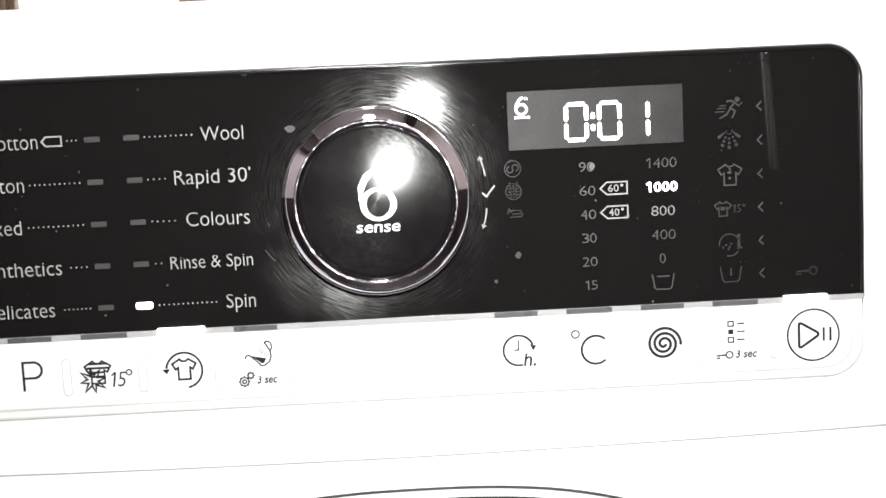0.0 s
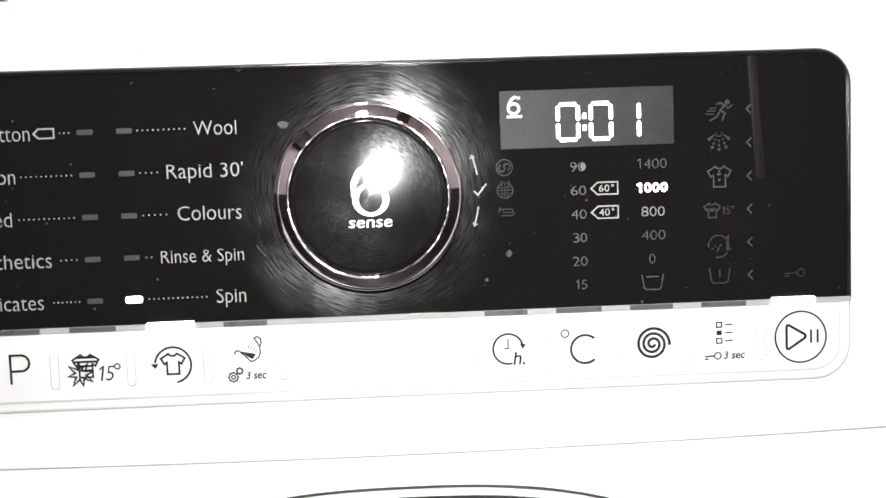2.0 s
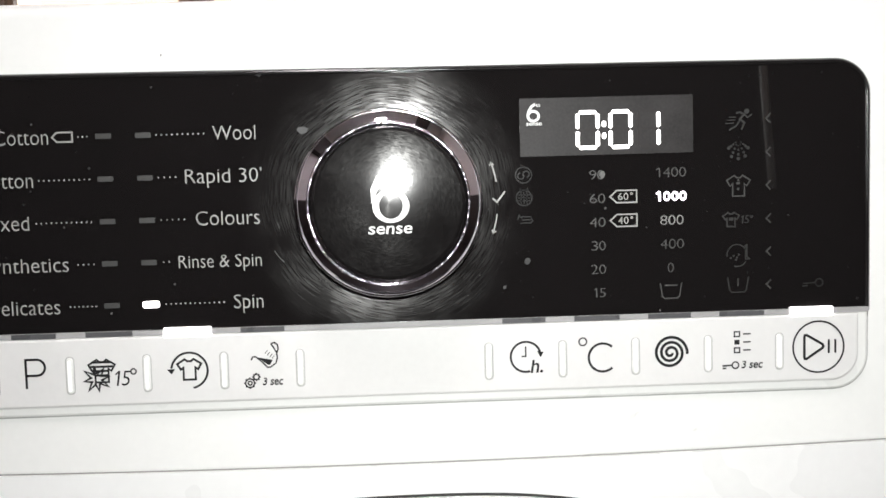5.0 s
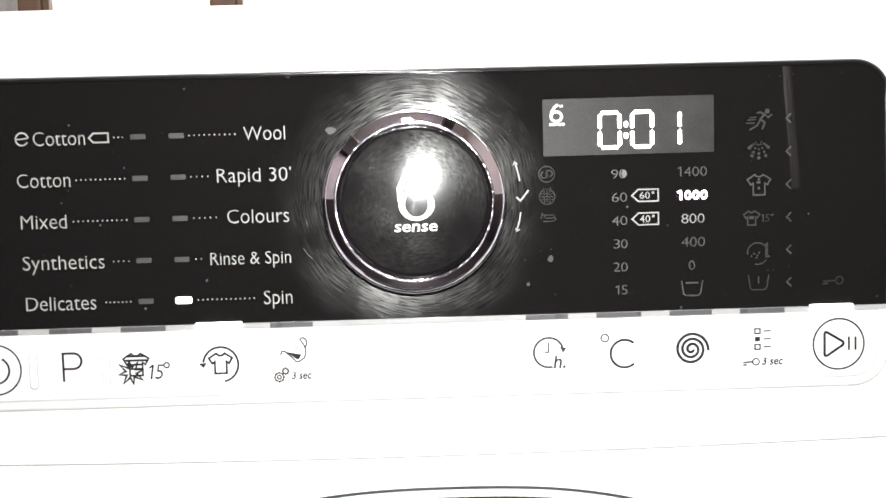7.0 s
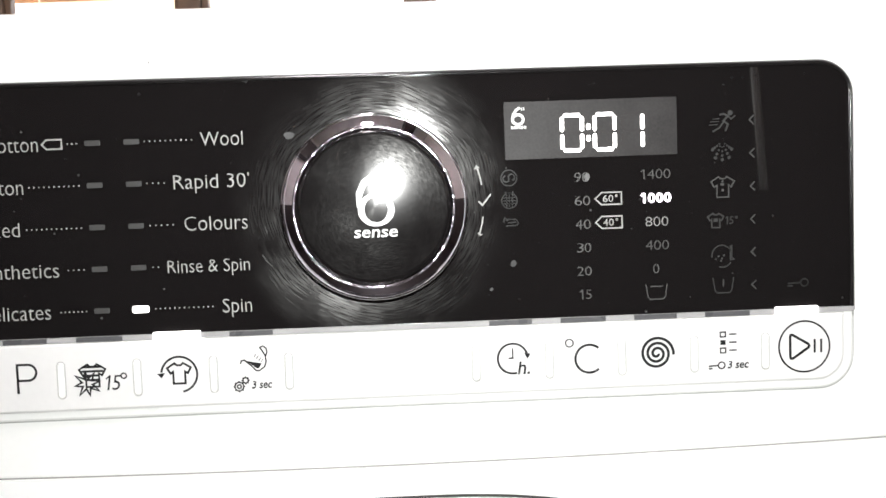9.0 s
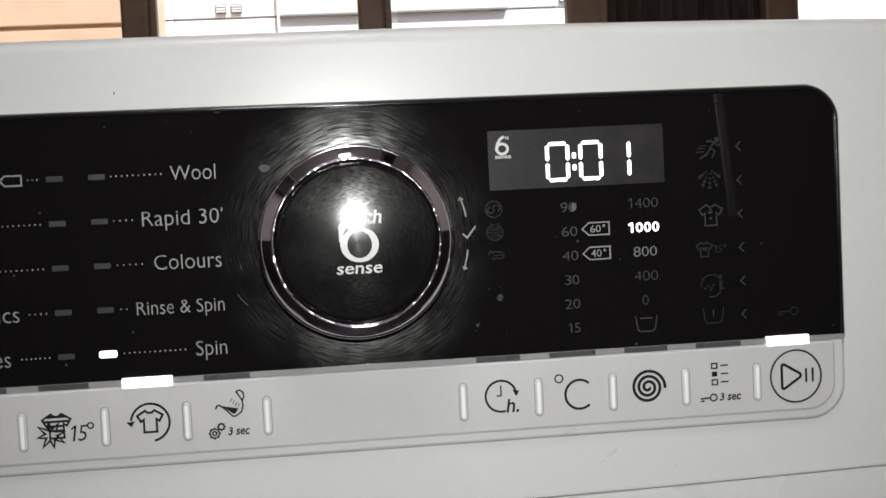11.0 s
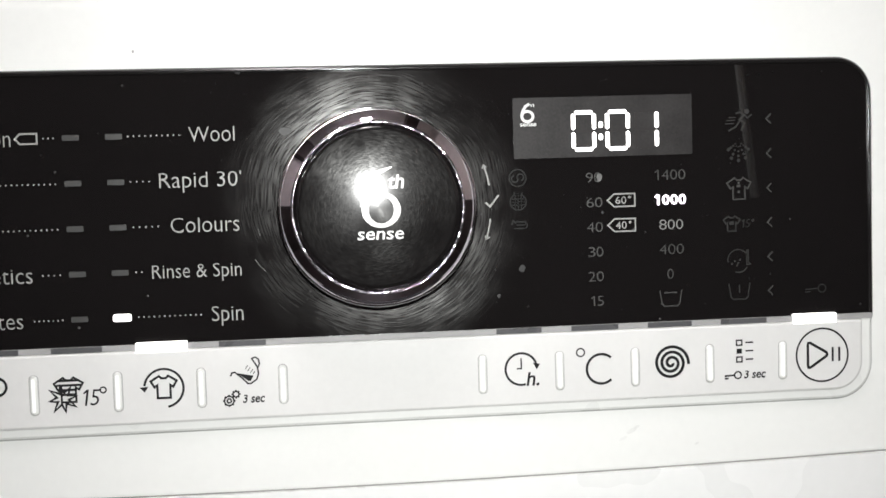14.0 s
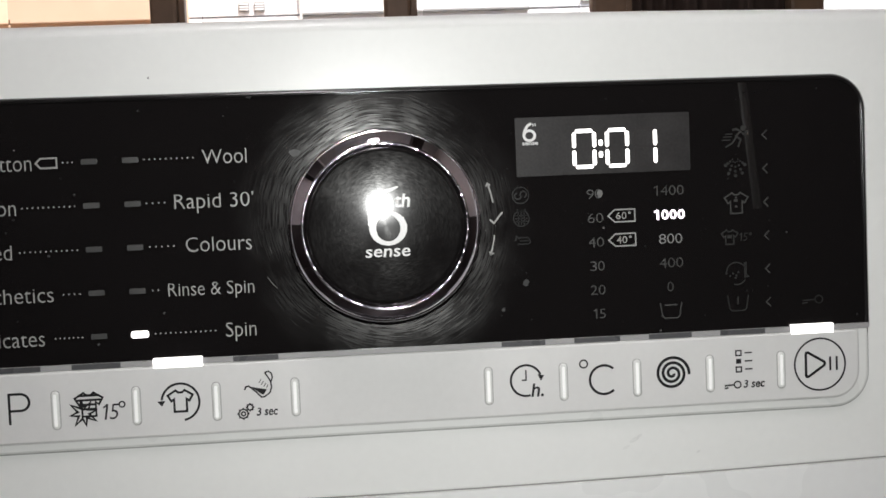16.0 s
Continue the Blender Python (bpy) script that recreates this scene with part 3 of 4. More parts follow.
for i, z in enumerate(ROWZ):
    small = 0.9 if i == 3 else 1.0
    w, a, b = LEFT[i]
    part("programme_word", lettering(w, a / 1000, b / 1000, z - 0.0028, 0.0057, PY), INK, glass, "white printed word " + w)
    w, a, b = RIGHT[i]
    part("programme_word", lettering(w, a / 1000, b / 1000, z - 0.0028, 0.0057 * small, PY), INK, glass, "white printed words " + w)
    for (a, b, n) in (LDOT[i], RDOT[i]):
        bm = bmesh.new()
        for k in range(n):
            disc((a + (b - a) * k / max(n - 1, 1)) / 1000, z, 0.00036, PY, bm, 8)
        part("leader_dots", bm, INK, glass)
    part("programme_lamp", plate(-0.1180, -0.1117, z - 0.0011, z + 0.0011, (0.0004,) * 4, 0.001, PY - 0.0002, 0.0001, n=3), LAMP_OFF, glass)
    if i == 4:
        part("programme_lamp", plate(-0.1024, -0.0955, z - 0.0014, z + 0.0014, (0.0009,) * 4, 0.001, PY - 0.0003, 0.0001, n=4), GLOW, glass, "lit white programme lamp")
    else:
        part("programme_lamp", plate(-0.1021, -0.0958, z - 0.0011, z + 0.0011, (0.0004,) * 4, 0.001, PY - 0.0002, 0.0001, n=3), LAMP_OFF, glass)
# eco mark before the first row, and the tag after its word
z = ROWZ[0]
bm = stroke([(-0.1654, z + 0.0002), (-0.1606, z + 0.0006)], 0.0006, PY)
stroke(arc(-0.1630, z + 0.0003, 0.0026, 8, 330, 26), 0.0007, PY, bm=bm)
part("eco_mark", bm, INK, glass)
part("energy_tag", stroke([(-0.1352, z), (-0.1334, z + 0.0019), (-0.1272, z + 0.0019), (-0.1272, z - 0.0019), (-0.1334, z - 0.0019)], 0.0007, PY, True), INK, glass)

# ---- display ----
display = part("display", plate(0.0540, 0.1258, 0.7880, 0.8118, (0.0004,) * 4, 0.0005, -0.0003, 0.0001, n=3), LCD, machine, "smoky grey display with lit white digits", at=(0.09, 0, 0.80))
DY = -0.0004


def seg(x0, z0, x1, z1, w, lit=True, up=0.0005):
    """One bar of a seven-bar digit with pointed ends."""
    d = (Vector((x1, z1)) - Vector((x0, z0)))
    d.normalize()
    n = Vector((-d.y, d.x)) * w / 2
    a, b = Vector((x0, z0)), Vector((x1, z1))
    pts = [a, a + d * w * 0.4 + n, b - d * w * 0.4 + n, b, b - d * w * 0.4 - n, a + d * w * 0.4 - n]
    s = sum(p.x * q.y - q.x * p.y for p, q in zip(pts, pts[1:] + pts[:1]))
    pts = [(p.x, p.y) for p in (pts if s > 0 else reversed(pts))]
    part("segment", prism([(pts, 0.0003), (pts, DY - (0.0002 if lit else 0.00005))]), GLOW if lit else SEG_OFF, display)


def digit(cx, z0, z1, w, on):
    h, t, g = (z1 + z0) / 2, 0.00150, 0.00040
    x0, x1 = cx - w / 2 + t / 2, cx + w / 2 - t / 2
    top, bot = z1 - t / 2, z0 + t / 2
    for name, q in (("a", (x0 + g, top, x1 - g, top)), ("b", (x1, top - g, x1, h + g)), ("c", (x1, h - g, x1, bot + g)), ("d", (x0 + g, bot, x1 - g, bot)),
                    ("e", (x0, h - g, x0, bot + g)), ("f", (x0, top - g, x0, h + g)), ("g", (x0 + g, h, x1 - g, h))):
        seg(*q, t if name in on else t * 0.7, name in on)


digit(0.0820, 0.7903, 0.8063, 0.0098, "abcdef")
digit(0.0956, 0.7903, 0.8063, 0.0098, "abcdef")
digit(0.1072, 0.7903, 0.8063, 0.0098, "bc")
bm = bmesh.new()
for z in (0.8006, 0.7958):
    plate(0.0880, 0.0896, z - 0.0012, z + 0.0012, (0.0006,) * 4, -0.0002, DY - 0.0002, 0.0001, 4, bm)
colon = part("colon", bm, GLOW, display, "two blinking white dots", at=(0.0888, 0, 0.798))
COLON = colon.location.copy()
bm = stroke(arc(0.0597, 0.8045, 0.0022, 0, 345, 24, 0.0020), 0.0011, DY - 0.0001, True)
stroke([(0.0574, 0.8046), (0.0579, 0.8066), (0.0590, 0.8084), (0.0606, 0.8094)], 0.0011, DY - 0.00012, bm=bm)
stroke([(0.0612, 0.8094), (0.0614, 0.8082)], 0.0004, DY - 0.0001, bm=bm)
stroke([(0.0621, 0.8094), (0.0623, 0.8082)], 0.0004, DY - 0.0001, bm=bm)
part("mode_mark", bm, DIAL_INK, display)
part("mode_word", lettering("sense", 0.0567, 0.0632, 0.8007, 0.0015, DY, bold=0.03), DIAL_INK, display)

# ---- temperature and spin columns ----
for k, (w, a, b) in enumerate((("90", 82.4, 88.6), ("60", 82.4, 88.9), ("40", 82.4, 88.9), ("30", 82.8, 88.8), ("20", 82.6, 88.8), ("15", 83.2, 88.5))):
    z = 0.7797 - 0.0098 * k
    part("temperature", numerals(w, a / 1000 - 0.0002, b / 1000 + 0.0002, z - 0.0018, 0.0039, PY), DIM, glass, "grey printed number " + w)
for k, (w, a, b) in enumerate((("1400", 109.6, 122.9), ("1000", 109.5, 123.0), ("800", 111.5, 121.7), ("400", 111.5, 121.8), ("0", 114.4, 117.4))):
    z = 0.7800 - 0.0099 * k
    ink = (DIM, GLOW_PINK, MID, DIM, DIM)[k]
    part("spin_speed", numerals(w, a / 1000, b / 1000, z - 0.0019, 0.0040, PY, bold=0.030 if k == 1 else 0.0, w=0.00095 if k == 1 else 0.00052), ink, glass, ("lit white number " if k == 1 else "grey printed number ") + w)
for z, w in ((0.7706, "60°"), (0.7607, "40°")):
    part("energy_tag", stroke([(0.0909, z), (0.0936, z + 0.0025), (0.1020, z + 0.0025), (0.1020, z - 0.0025), (0.0936, z - 0.0025)], 0.0006, PY, True), INK, glass)
    part("tag_number", numerals(w, 0.0940, 0.1010, z - 0.0015, 0.0030, PY, bold=0.012), INK, glass, "white printed number " + w)


def tub(cx, cz, w, h, mark, ink, name):
    bm = stroke([(cx - w / 2, cz + h / 2), (cx - w * 0.40, cz - h * 0.36), (cx - w * 0.30, cz - h / 2), (cx + w * 0.30, cz - h / 2), (cx + w * 0.40, cz - h * 0.36), (cx + w / 2, cz + h / 2)], 0.0005, PY)
    stroke(mark, 0.0006, PY, bm=bm)
    part(name, bm, ink, glass)


tub(0.1159, 0.7308, 0.0090, 0.0064, [(0.1132, 0.7330), (0.1186, 0.7330)], DIM, "empty_tub_symbol")
tub(0.1442, 0.7324, 0.0088, 0.0064, [(0.1442, 0.7350), (0.1442, 0.7318)], FAINT, "tub_symbol")

# ---- option symbols ----
for k in range(6):
    z = 0.8012 - 0.01380 * k
    part("option_arrow", stroke([(0.1581, z + 0.0019), (0.1562, z), (0.1581, z - 0.0019)], 0.0006, PY), DIM, glass)


def shirt(cx, cz, s):
    return [(cx + x * s, cz + z * s) for x, z in ((-0.18, 0.42), (-0.5, 0.22), (-0.36, -0.02), (-0.25, 0.06), (-0.25, -0.45), (0.25, -0.45), (0.25, 0.06), (0.36, -0.02), (0.5, 0.22), (0.18, 0.42), (0.08, 0.33), (-0.08, 0.33))]


# runner with speed strokes
bm = disc(0.1482, 0.8043, 0.0011, PY, n=14)
stroke([(0.1437, 0.8036), (0.1454, 0.8040), (0.1472, 0.8030), (0.1453, 0.8011), (0.1472, 0.7996), (0.1460, 0.7967)], 0.0008, PY, bm=bm)
stroke([(0.1472, 0.8030), (0.1486, 0.8017), (0.1503, 0.8031)], 0.0006, PY, bm=bm, depth=0.00012)
stroke([(0.1453, 0.8006), (0.1437, 0.7983), (0.1407, 0.7967)], 0.0007, PY, bm=bm, depth=0.00012)
for a, b, z in ((0.1407, 0.1437, 0.8019), (0.1398, 0.1435, 0.8008), (0.1392, 0.1429, 0.7995)):
    stroke([(a, z), (b, z + 0.0001)], 0.0004, PY, bm=bm)
part("speed_symbol", bm, FAINT, glass)
# spray of drops that grow on their way
bm = bmesh.new()
for i in range(5):
    a = radians(212 + 29 * i)
    for k, r in enumerate((0.0022, 0.0040, 0.0058, 0.0076)):
        r *= 0.80 if i in (0, 4) else 1.0
        disc(0.1446 + 0.78 * r * math.cos(a), 0.7925 + r * math.sin(a), 0.00032 + 0.00014 * k, PY, bm, 10)
part("spray_symbol", bm, FAINT, glass)
bm = stroke(shirt(0.1446, 0.7738, 0.0098), 0.0006, PY, True)
blob([(0.1436, 0.7742), (0.1452, 0.7742), (0.1452, 0.7752), (0.1436, 0.7752)], PY, bm)
blob([(0.1440, 0.7718), (0.1450, 0.7718), (0.1450, 0.7728), (0.1440, 0.7728)], PY, bm)
part("shirt_symbol", bm, DIM, glass)
bm = stroke(shirt(0.1414, 0.7598, 0.0068), 0.0006, PY, True)
blob([(0.1404, 0.7592), (0.1424, 0.7592), (0.1424, 0.7606), (0.1404, 0.7606)], PY, bm)
part("cold_shirt_symbol", bm, FAINT, glass)
part("cold_number", numerals("15°", 0.1450, 0.1508, 0.7580, 0.0032, PY, slant=0.1), FAINT, glass)
bm = stroke(arc(0.1438, 0.7450, 0.0042, 20, 190, 20), 0.0005, PY)
stroke(arc(0.1440, 0.7440, 0.0040, 250, 330, 10), 0.0005, PY, bm=bm)
for q in ((0.1424, 0.7446), (0.1438, 0.7438), (0.1446, 0.7450), (0.1434, 0.7428), (0.1412, 0.7436)):
    disc(q[0], q[1], 0.00045, PY, bm, 8)
stroke([(0.1480, 0.7492), (0.1480, 0.7440), (0.1490, 0.7432), (0.1474, 0.7430), (0.1474, 0.7490)], 0.0005, PY, bm=bm)
part("warm_rinse_symbol", bm, FAINT, glass)
bm = stroke(arc(0.1786, 0.7322, 0.0016, 0, 345, 16), 0.0005, PY, True)
stroke([(0.1770, 0.7322), (0.1716, 0.7320)], 0.0005, PY, bm=bm)
stroke([(0.1738, 0.7310), (0.1714, 0.7309)], 0.0005, PY, bm=bm)
part("key_symbol", bm, FAINT, glass)
# barely visible phase symbols beside the dial's arrows
bm = stroke(arc(0.0552, 0.7806, 0.0033, 0, 350, 24), 0.0005, PY, True)
stroke(arc(0.0541, 0.7803, 0.0013, 100, 350, 12) + arc(0.0563, 0.7809, 0.0013, 190, -80, 12), 0.0006, PY, bm=bm)
part("phase_symbol", bm, GHOST, glass)
bm = stroke(arc(0.0552, 0.7712, 0.0032, 0, 350, 24), 0.0005, PY, True)
for d in (-0.0012, 0.0, 0.0012):
    stroke([(0.0552 + d, 0.7738), (0.0552 + d, 0.7686)], 0.0004, PY, bm=bm)
    stroke([(0.0527, 0.7712 + d), (0.0577, 0.7712 + d)], 0.0004, PY, bm=bm)
stroke([(0.0535, 0.7750), (0.0542, 0.7742), (0.0562, 0.7742), (0.0570, 0.7750)], 0.0005, PY, bm=bm)
part("phase_symbol", bm, GHOST, glass)
bm = stroke([(0.0524, 0.7622), (0.0530, 0.7640), (0.0540, 0.7630), (0.0548, 0.7638)], 0.0006, PY)
for k in range(3):
    stroke([(0.0550 - 0.0008 * k, 0.7634 - 0.0013 * k), (0.0578, 0.7634 - 0.0013 * k)], 0.0005, PY, bm=bm)
stroke([(0.0578, 0.7634), (0.0586, 0.7616), (0.0578, 0.7608)], 0.0005, PY, bm=bm)
part("phase_symbol", bm, GHOST, glass)
# arrows and tick beside the dial
bm = stroke(arc(KX, KZ, 0.0447, 9.0, 19.5, 8), 0.0006, PY)
e = arc(KX, KZ, 0.0447, 9.0, 19.5, 8)[-1]
stroke([(e[0] + 0.0012, e[1] - 0.0010), e, (e[0] - 0.0006, e[1] - 0.0014)], 0.0005, PY, bm=bm)
part("turn_arrow", bm, INK, glass)
bm = stroke(arc(KX, KZ, 0.0447, -8.0, -18.5, 8), 0.0006, PY)
e = arc(KX, KZ, 0.0447, -8.0, -18.5, 8)[-1]
stroke([(e[0] + 0.0014, e[1] + 0.0008), e, (e[0] - 0.0004, e[1] + 0.0015)], 0.0005, PY, bm=bm)
part("turn_arrow", bm, INK, glass)
part("tick", stroke([(0.0423, 0.7714), (0.0440, 0.7698), (0.0475, 0.7742)], 0.0007, PY), INK, glass)
# dried smears on the black plastic, and a few painted reflections
rnd = random.Random(5)


def smear_or_glint(cx, cz, w, h, ink):
    pts = [(cx + w * math.cos(2 * math.pi * i / 14) * rnd.uniform(0.7, 1.1), cz + h * math.sin(2 * math.pi * i / 14) * rnd.uniform(0.7, 1.1)) for i in range(14)]
    part("smear_or_glint", blob(pts, PY, depth=0.00022), ink, glass)


smear_or_glint(0.0877, 0.7797, 0.0013, 0.0019, SMUDGE)
smear_or_glint(-0.0346, 0.8012, 0.0025, 0.0015, SOFT_SMEAR)
smear_or_glint(0.0560, 0.7450, 0.0014, 0.0015, SOFT_SMEAR)
smear_or_glint(0.0465, 0.7345, 0.0009, 0.0009, SOFT_SMEAR)
smear_or_glint(-0.0515, 0.8242, 0.0012, 0.0010, GHOST)
# three small reflections, painted on as faint specks
for q in ((0.1490, 0.8187, 0.0005, 0.0004), (0.1535, 0.8187, 0.0004, 0.0004), (0.1590, 0.8195, 0.0005, 0.0004)):
    smear_or_glint(*q, GHOST)
part("scratch", stroke([(-0.0478, 0.7525), (-0.0462, 0.7500), (-0.0440, 0.7478)], 0.0004, PY), FAINT, glass)
part("scratch", stroke([(-0.0462, 0.7642), (-0.0454, 0.7616)], 0.0003, PY), FAINT, glass)
for _ in range(70):
    smear_or_glint(rnd.uniform(0.03, 0.192), rnd.uniform(0.726, 0.822), rnd.uniform(0.0001, 0.0003), rnd.uniform(0.0001, 0.00028), DIM if rnd.random() < 0.3 else FAINT)
for _ in range(10):
    smear_or_glint(rnd.uniform(-0.17, 0.0), rnd.uniform(0.812, 0.822), rnd.uniform(0.0001, 0.0003), rnd.uniform(0.0001, 0.0003), FAINT)

# ---- dial ----
knob = part("dial", lathe([(0.0358, 0.002), (0.0358, -0.0168), (0.0300, -0.0172), (0.0300, -0.0190), (0.0, -0.0190)], KX, KZ), GAP, machine, "large round dial with smoked chrome ring and black cap", at=(KX, 0, KZ), smooth=False)
part("base_ring", lathe([(0.0374 + 0.0006 * math.cos(radians(a)), -0.0006 - 0.0008 * math.sin(radians(a))) for a in range(0, 181, 20)] + [(0.0356, -0.0006), (0.0356, 0.001), (0.0380, 0.001)], KX, KZ, 128, True), GAP, knob, "dark base ring", smooth=True)
part("outer_ring", lathe([(0.0364 + 0.0009 * math.cos(radians(a)), -0.0172 - 0.0010 * math.sin(radians(a))) for a in range(-90, 181, 15)] + [(0.0355, -0.0166)], KX, KZ, 160, True), BRIGHT, knob, "thin bright chrome outer ring", smooth=True)
curve = [(0.0365, -0.0180)]
for k in range(13):                # flatter towards the cap
    steep = math.tan(radians(47 - 13 * k / 12))
    curve.append((curve[-1][0] - 0.00035, curve[-1][1] - 0.00035 * steep))
last = curve[-1]
part("bevel_ring", lathe([(0.0365, -0.0172), (0.0365, -0.0179)] + curve + [(last[0] - 0.00004, last[1] + 0.0001), (last[0] - 0.0001, -0.0172)], KX, KZ, 160, True), CHROME, knob, "smoked chrome bevelled ring", smooth=True)
# beaded ring whose small facets catch the light one by one
sparkle = random.Random(11)
bm = lathe([(0.03185 - 0.00042 + 0.00042 * math.cos(radians(a)), last[1] + 0.0002 - 0.0006 * math.sin(radians(a))) for a in (0, 35, 70, 110, 145, 180)] + [(0.0309, -0.018), (0.0319, -0.018)], KX, KZ, 260, True)
for v in bm.verts:
    if v.co.y < -0.019:
        v.co.y += sparkle.uniform(-0.00005, 0.00005)
part("bead_ring", bm, BEAD, knob, "narrow bright inner bead")
R, rc = 0.185, 0.0310
y0 = last[1] + 0.0004
sag = R - math.sqrt(R * R - rc * rc)
capline = [(rc, y0 + 0.003), (rc, y0)] + [(rc * (1 - k / 12), y0 - sag + (R - math.sqrt(R * R - (rc * (1 - k / 12)) ** 2))) for k in range(1, 13)]
cap = part("cap", lathe(capline, KX, KZ, 96), CAP, knob, "glossy black slightly domed cap", at=(KX, 0, KZ), smooth=True)


def on_cap(bm):
    """Lays flat ink on the domed cap."""
    for v in bm.verts:
        v.co.x += 0.0005
        v.co.z += 0.0008
        r2 = (v.co.x - KX) ** 2 + (v.co.z - KZ) ** 2
        v.co.y = y0 - sag + (R - math.sqrt(R * R - r2)) - 0.00015
    return bm


bm = bmesh.new()
ring_o = arc(KX + 0.0004, KZ - 0.0016, 0.0072, 0, 350, 35, 0.0066)
ring_i = arc(KX + 0.0004, KZ - 0.0016, 0.0046, 0, 350, 35, 0.0050)
vo, vi = [bm.verts.new((x, 0, z)) for x, z in ring_o], [bm.verts.new((x, 0, z)) for x, z in ring_i]
for i in range(36):
    bm.faces.new((vo[i], vo[(i + 1) % 36], vi[(i + 1) % 36], vi[i]))
tail = [(-0.0064, -0.001), (-0.0062, 0.004), (-0.0040, 0.0088), (0.0, 0.0122), (0.0048, 0.0140)]
wid = [0.0018, 0.0026, 0.0024, 0.0015, 0.0005]
lo = [bm.verts.new((KX + x + w * 0.3, 0, KZ + z - w * 0.5)) for (x, z), w in zip(tail, wid)]
hi = [bm.verts.new((KX + x - w * 0.4, 0, KZ + z + w * 0.5)) for (x, z), w in zip(tail, wid)]
for i in range(4):
    bm.faces.new((hi[i], lo[i], lo[i + 1], hi[i + 1]))
for f in bm.faces:
    f.normal_update()
    if f.normal.y > 0:
        f.normal_flip()
part("dial_mark", on_cap(bm), DIAL_INK, knob, "white printed round mark with a tail")
part("dial_word", on_cap(lettering("sense", KX - 0.0087, KX + 0.0083, KZ - 0.0124, 0.0040, PY, bold=0.02, slant=0.12)), DIAL_INK, knob, "white printed word sense")
part("dial_word", on_cap(lettering("th", KX + 0.0028, KX + 0.0088, KZ + 0.0062, 0.0048, PY, bold=0.03, slant=0.15)), DIAL_INK, knob, "white printed letters th")

# ---- touch-button symbols ----
for x in (-193.5, -163.2, -132.8, -101.6, -70.2, -39.0, 39.0, 69.8, 100.4, 131.0, 161.2):
    # flat grey outline, the shadow line round the divider put into colour
    part("divider_shade", plate(x / 1000 - 0.00185, x / 1000 + 0.00185, 0.6960, 0.7117, (0.0018,) * 4, 0.0, SY - 0.0001, 0.0001, n=5), GAP_SHADE, strip)
    part("raised_divider", plate(x / 1000 - 0.0015, x / 1000 + 0.0015, 0.6963, 0.7114, (0.00148,) * 4, 0.0, SY - 0.0009, 0.0007, n=6), BEZEL, strip, "raised milky white divider")
    # core brightened by a weak glow of its own
    part("glowing_divider_core", plate(x / 1000 - 0.00085, x / 1000 + 0.00075, 0.6972, 0.7104, (0.00078,) * 4, 0.0, SY - 0.00096, 0.0003, n=5), DIVIDER_GLOW, strip)
INKW = 0.0009


def symbol(name, bm, label=""):
    part(name, bm, BLACK, strip, label)


bm = stroke(arc(-0.1790, 0.7048, 0.0106, 0, 350, 35), 0.0007, SY, True)
stroke(arc(-0.1790, 0.7046, 0.0056, 120, 420, 24), 0.0009, SY, bm=bm)
stroke([(-0.1790, 0.7118), (-0.1790, 0.7060)], 0.0009, SY, bm=bm)
symbol("power_symbol", bm, "black power symbol in a circle")
bm = stroke([(-0.1506, 0.6990), (-0.1506, 0.7110), (-0.1462, 0.7110)] + arc(-0.1462, 0.7077, 0.0033, 90, -90, 14) + [(-0.1506, 0.7044)], 0.0010, SY)
symbol("letter_symbol", bm, "black printed letter P")
# striped shirt with a burst and its number
s = shirt(-0.1200, 0.7056, 0.0108)
bm = stroke(s, 0.0008, SY, True)
for d in range(4):
    w = (0.0042, 0.0046, 0.0026, 0.0026)[d]
    stroke([(-0.1200 - w, 0.7090 - 0.0018 * d), (-0.1200 + w, 0.7090 - 0.0018 * d)], 0.0009, SY, bm=bm)
symbol("striped_shirt_symbol", bm)
star = []
for i in range(16):
    r = (0.0050, 0.0022)[i % 2] * (1.15 if i in (6, 10, 14) else 1.0)
    star.append((-0.1222 + r * math.cos(radians(22.5 * i + 10)), 0.7022 + r * math.sin(radians(22.5 * i + 10))))
bm = stroke(star, 0.0009, SY - 0.0002, True)
symbol("burst_symbol", bm)
symbol("number_symbol", numerals("15", -0.1160, -0.1090, 0.6990, 0.0062, SY, slant=0.16, bold=0.004, w=0.0008), "black printed number 15")
symbol("degree_symbol", stroke(arc(-0.1072, 0.7048, 0.0011, 0, 345, 16), 0.0006, SY, True))
# turned shirt
bm = stroke(shirt(-0.0844, 0.7050, 0.0098), INKW, SY, True)
stroke(arc(-0.0844, 0.7044, 0.0074, 172, -80, 34), INKW, SY, bm=bm)
blob([(-0.0936, 0.7050), (-0.0902, 0.7052), (-0.0917, 0.7030)], SY, bm)
symbol("turned_shirt_symbol", bm)
# jug, cogs and holding time
bm = stroke([(-0.0590, 0.7077), (-0.0585, 0.7090), (-0.0573, 0.7092), (-0.0545, 0.7068), (-0.0525, 0.7046), (-0.0513, 0.7046), (-0.0490, 0.7062), (-0.0483, 0.7084), (-0.0486, 0.7108), (-0.0500, 0.7132), (-0.0508, 0.7143)], 0.0006, SY)
blob([(-0.0566, 0.7089), (-0.0502, 0.7076), (-0.0514, 0.7056), (-0.0522, 0.7056)], SY, bm)
stroke([(-0.0508, 0.7143), (-0.0493, 0.7148), (-0.0481, 0.7139), (-0.0478, 0.7122), (-0.0485, 0.7105)], 0.0006, SY, bm=bm)
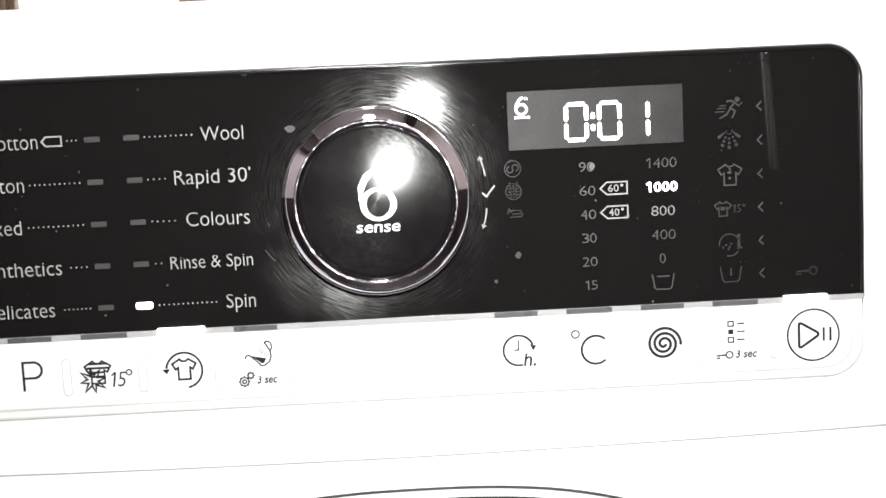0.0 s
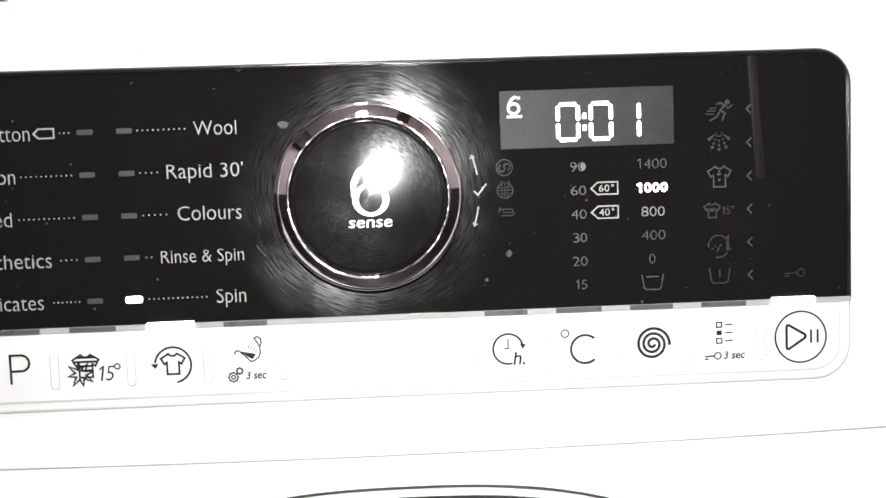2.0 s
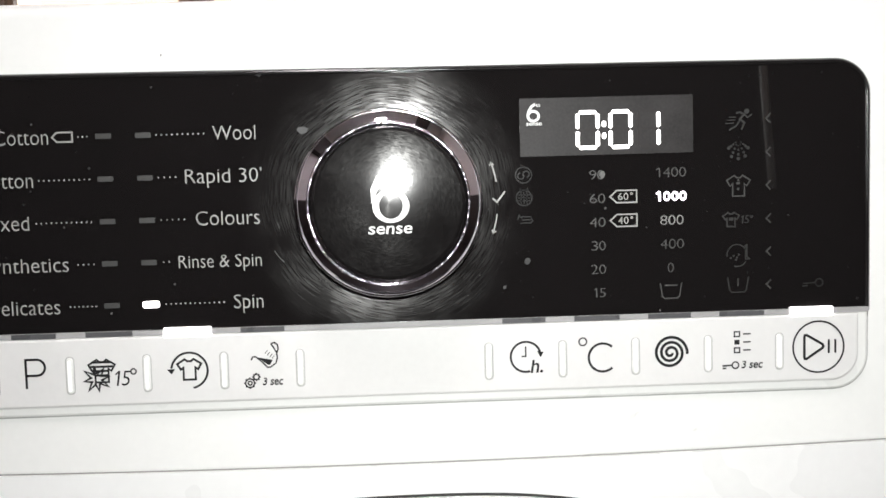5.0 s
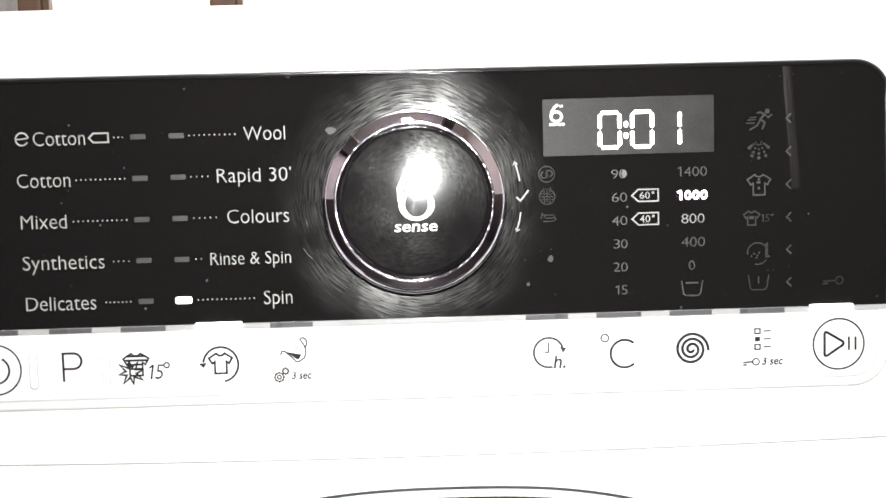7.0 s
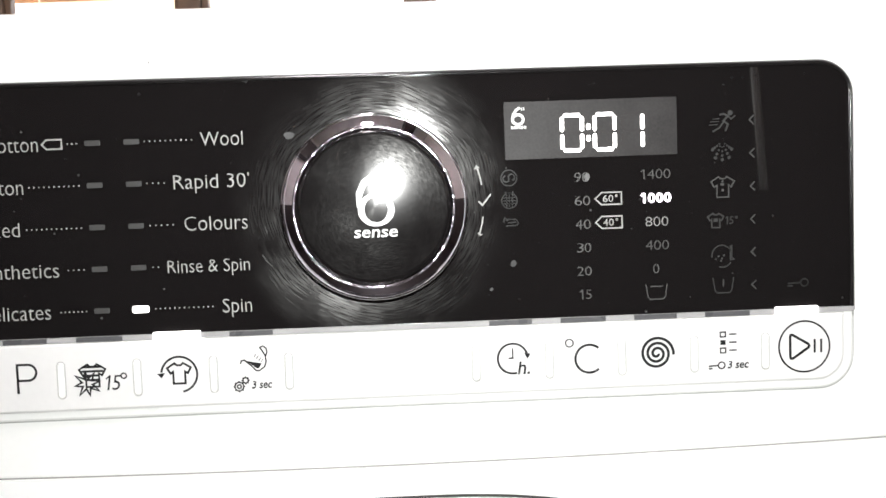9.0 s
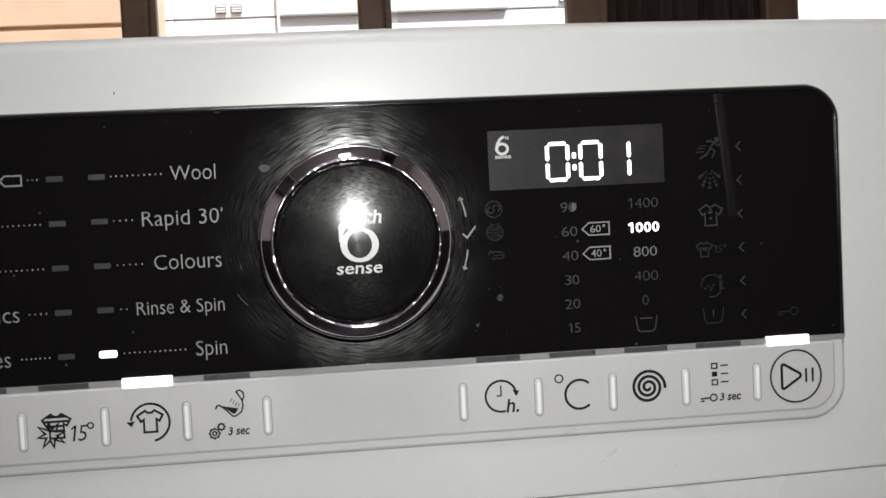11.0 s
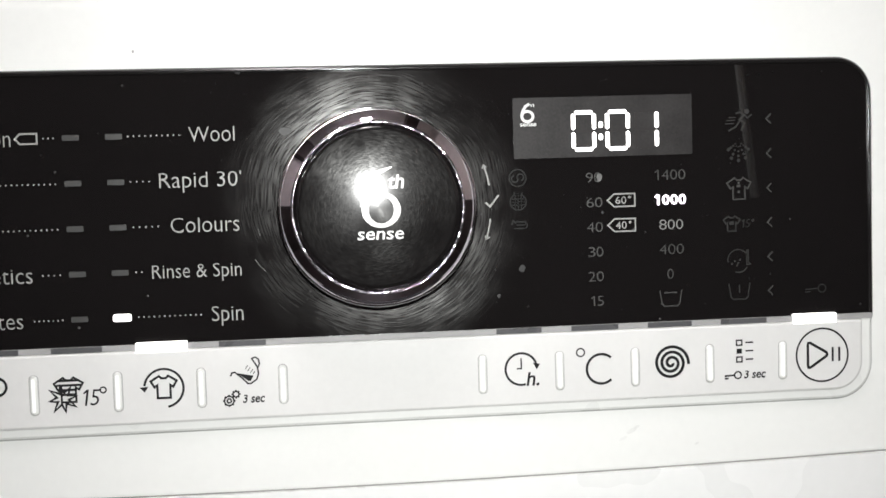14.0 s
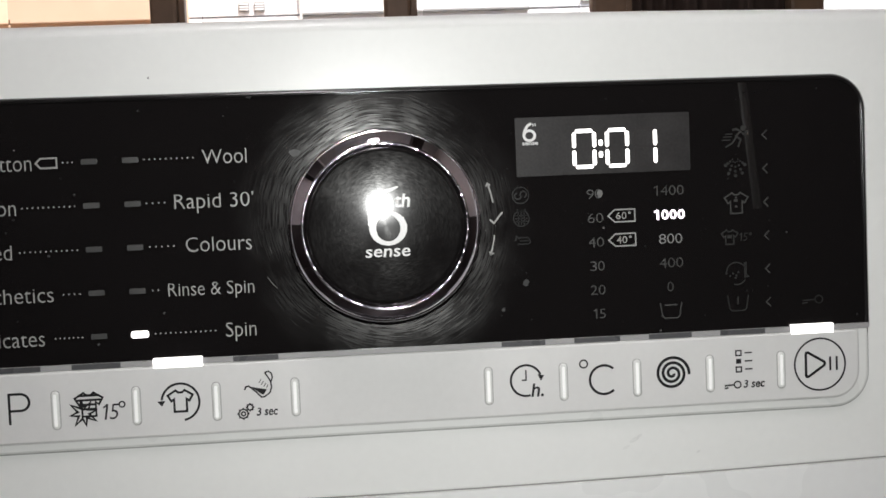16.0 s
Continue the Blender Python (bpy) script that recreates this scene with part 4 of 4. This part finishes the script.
for d in ([(-0.0533, 0.7103), (-0.0523, 0.7117)], [(-0.0524, 0.7095), (-0.0514, 0.7109)], [(-0.0514, 0.7087), (-0.0504, 0.7101)], [(-0.0504, 0.7082), (-0.0496, 0.7094)]):
    stroke(d, 0.0003, SY, bm=bm)
symbol("jug_symbol", bm)
bm = bmesh.new()
for cx, cz, r in ((-0.0599, 0.6982, 0.0018), (-0.0572, 0.7007, 0.0011)):
    stroke(arc(cx, cz, r, 0, 345, 20), 0.0006, SY, True, bm)
    for i in range(8):
        a = radians(45 * i)
        stroke([(cx + r * math.cos(a), cz + r * math.sin(a)), (cx + (r + 0.0006) * math.cos(a), cz + (r + 0.0006) * math.sin(a))], 0.0007, SY, bm=bm)
stroke(arc(-0.0599, 0.6982, 0.0008, 0, 345, 12), 0.0006, SY, True, bm)
symbol("cog_symbol", bm)
symbol("time_words", lettering("3 sec", -0.0547, -0.0465, 0.6972, 0.0030, SY, slant=0.15, bold=0.03), "black printed words 3 sec")
# clock with hours
bm = stroke(arc(0.0544, 0.7052, 0.0063, 285, 20, 34), INKW, SY)
stroke([(0.0544, 0.7096), (0.0544, 0.7054), (0.0526, 0.7054)], 0.0006, SY, bm=bm)
blob([(0.0591, 0.7076), (0.0619, 0.7070), (0.0605, 0.7048)], SY, bm)
symbol("clock_symbol", bm)
symbol("hour_letter", lettering("h.", 0.0563, 0.0614, 0.6985, 0.0052, SY, slant=0.16, bold=0.024), "black printed letter h")
bm = stroke(arc(0.0866, 0.7038, 0.0059, 48, 312, 30), 0.0010, SY)
stroke(arc(0.0783, 0.7107, 0.0016, 0, 345, 18), 0.0006, SY, True, bm)
symbol("celsius_symbol", bm)
spiral = [(0.1151 + (0.0007 + 0.0064 * k / 110) * math.cos(radians(-6 + 1080 * (110 - k) / 110)), 0.7048 + (0.0007 + 0.0064 * k / 110) * math.sin(radians(-6 + 1080 * (110 - k) / 110))) for k in range(111)]
symbol("spiral_symbol", stroke(spiral, 0.0012, SY))
bm = bmesh.new()
for k in range(3):
    z = 0.7117 - 0.0034 * k
    q = [(0.1421, z - 0.0010), (0.1443, z - 0.0010), (0.1443, z + 0.0010), (0.1421, z + 0.0010)]
    blob(q, SY, bm) if k == 1 else stroke(q, 0.0006, SY, True, bm)
    stroke([(0.1458, z), (0.1490, z)], 0.0006, SY, bm=bm)
symbol("list_symbol", bm)
bm = stroke(arc(0.1425, 0.6986, 0.0014, 0, 345, 16), 0.0006, SY, True)
stroke([(0.1411, 0.6986), (0.1370, 0.6984)], 0.0007, SY, bm=bm)
stroke([(0.1386, 0.6974), (0.1370, 0.6973)], 0.0007, SY, bm=bm)
symbol("key_symbol", bm)
symbol("time_words", lettering("3 sec", 0.1450, 0.1538, 0.6972, 0.0030, SY, slant=0.15, bold=0.03), "black printed words 3 sec")
bm = stroke(arc(0.1778, 0.7052, 0.0108, 0, 354, 59), 0.00075, SY, True)
symbol("circle_symbol", bm)
bm = stroke([(0.1718, 0.7094), (0.1720, 0.7102), (0.1728, 0.7103), (0.1796, 0.7062), (0.1799, 0.7054), (0.1796, 0.7047), (0.1728, 0.7002), (0.1720, 0.7003), (0.1718, 0.7011)], 0.0011, SY, True)
for x in (0.1822, 0.1850):
    stroke([(x, 0.7082), (x, 0.7024)], 0.0009, SY, bm=bm)
symbol("start_pause_symbol", bm)

# ---- the phone's flash that lights the machine ----
torch = thing("phone_flash", (0, 0, 0), "small lit white flash lens in a black ring", "flash")


def turned(profile):
    """A body turned about the z axis; profile of (radius, z)."""
    bm = lathe(profile, 0, 0, 32)
    for v in bm.verts:
        v.co = (v.co.x, v.co.z, v.co.y)
    bmesh.ops.recalc_face_normals(bm, faces=bm.faces)
    return bm


part("lens", turned([(0.0, 0.0), (0.0027, 0.0)]), TORCH_GLOW, torch, "glowing white flash lens")
part("case", turned([(0.0030, 0.0), (0.0030, -0.0015), (0.0050, -0.0015), (0.0050, 0.003), (0.0, 0.003)]), TORCH_CASE, torch)


def motions():
    """The flash goes along with the phone, and the display's colon blinks once a second."""
    walk(torch, [(t, look(eye, target, roll) @ pose(*TORCH_AT, ry=-8)) for t, eye, target, roll in PATH])
    lit, dark = pose(*COLON), pose(*(COLON + Vector((0, 0.0016, 0))))
    rows = [(0.0, lit)]
    for k in range(16):
        rows += [(k + 0.1, lit), (k + 0.1333, dark), (k + 0.6, dark), (k + 0.6333, lit)]
    walk(colon, rows + [(16.0, lit)])


motions()
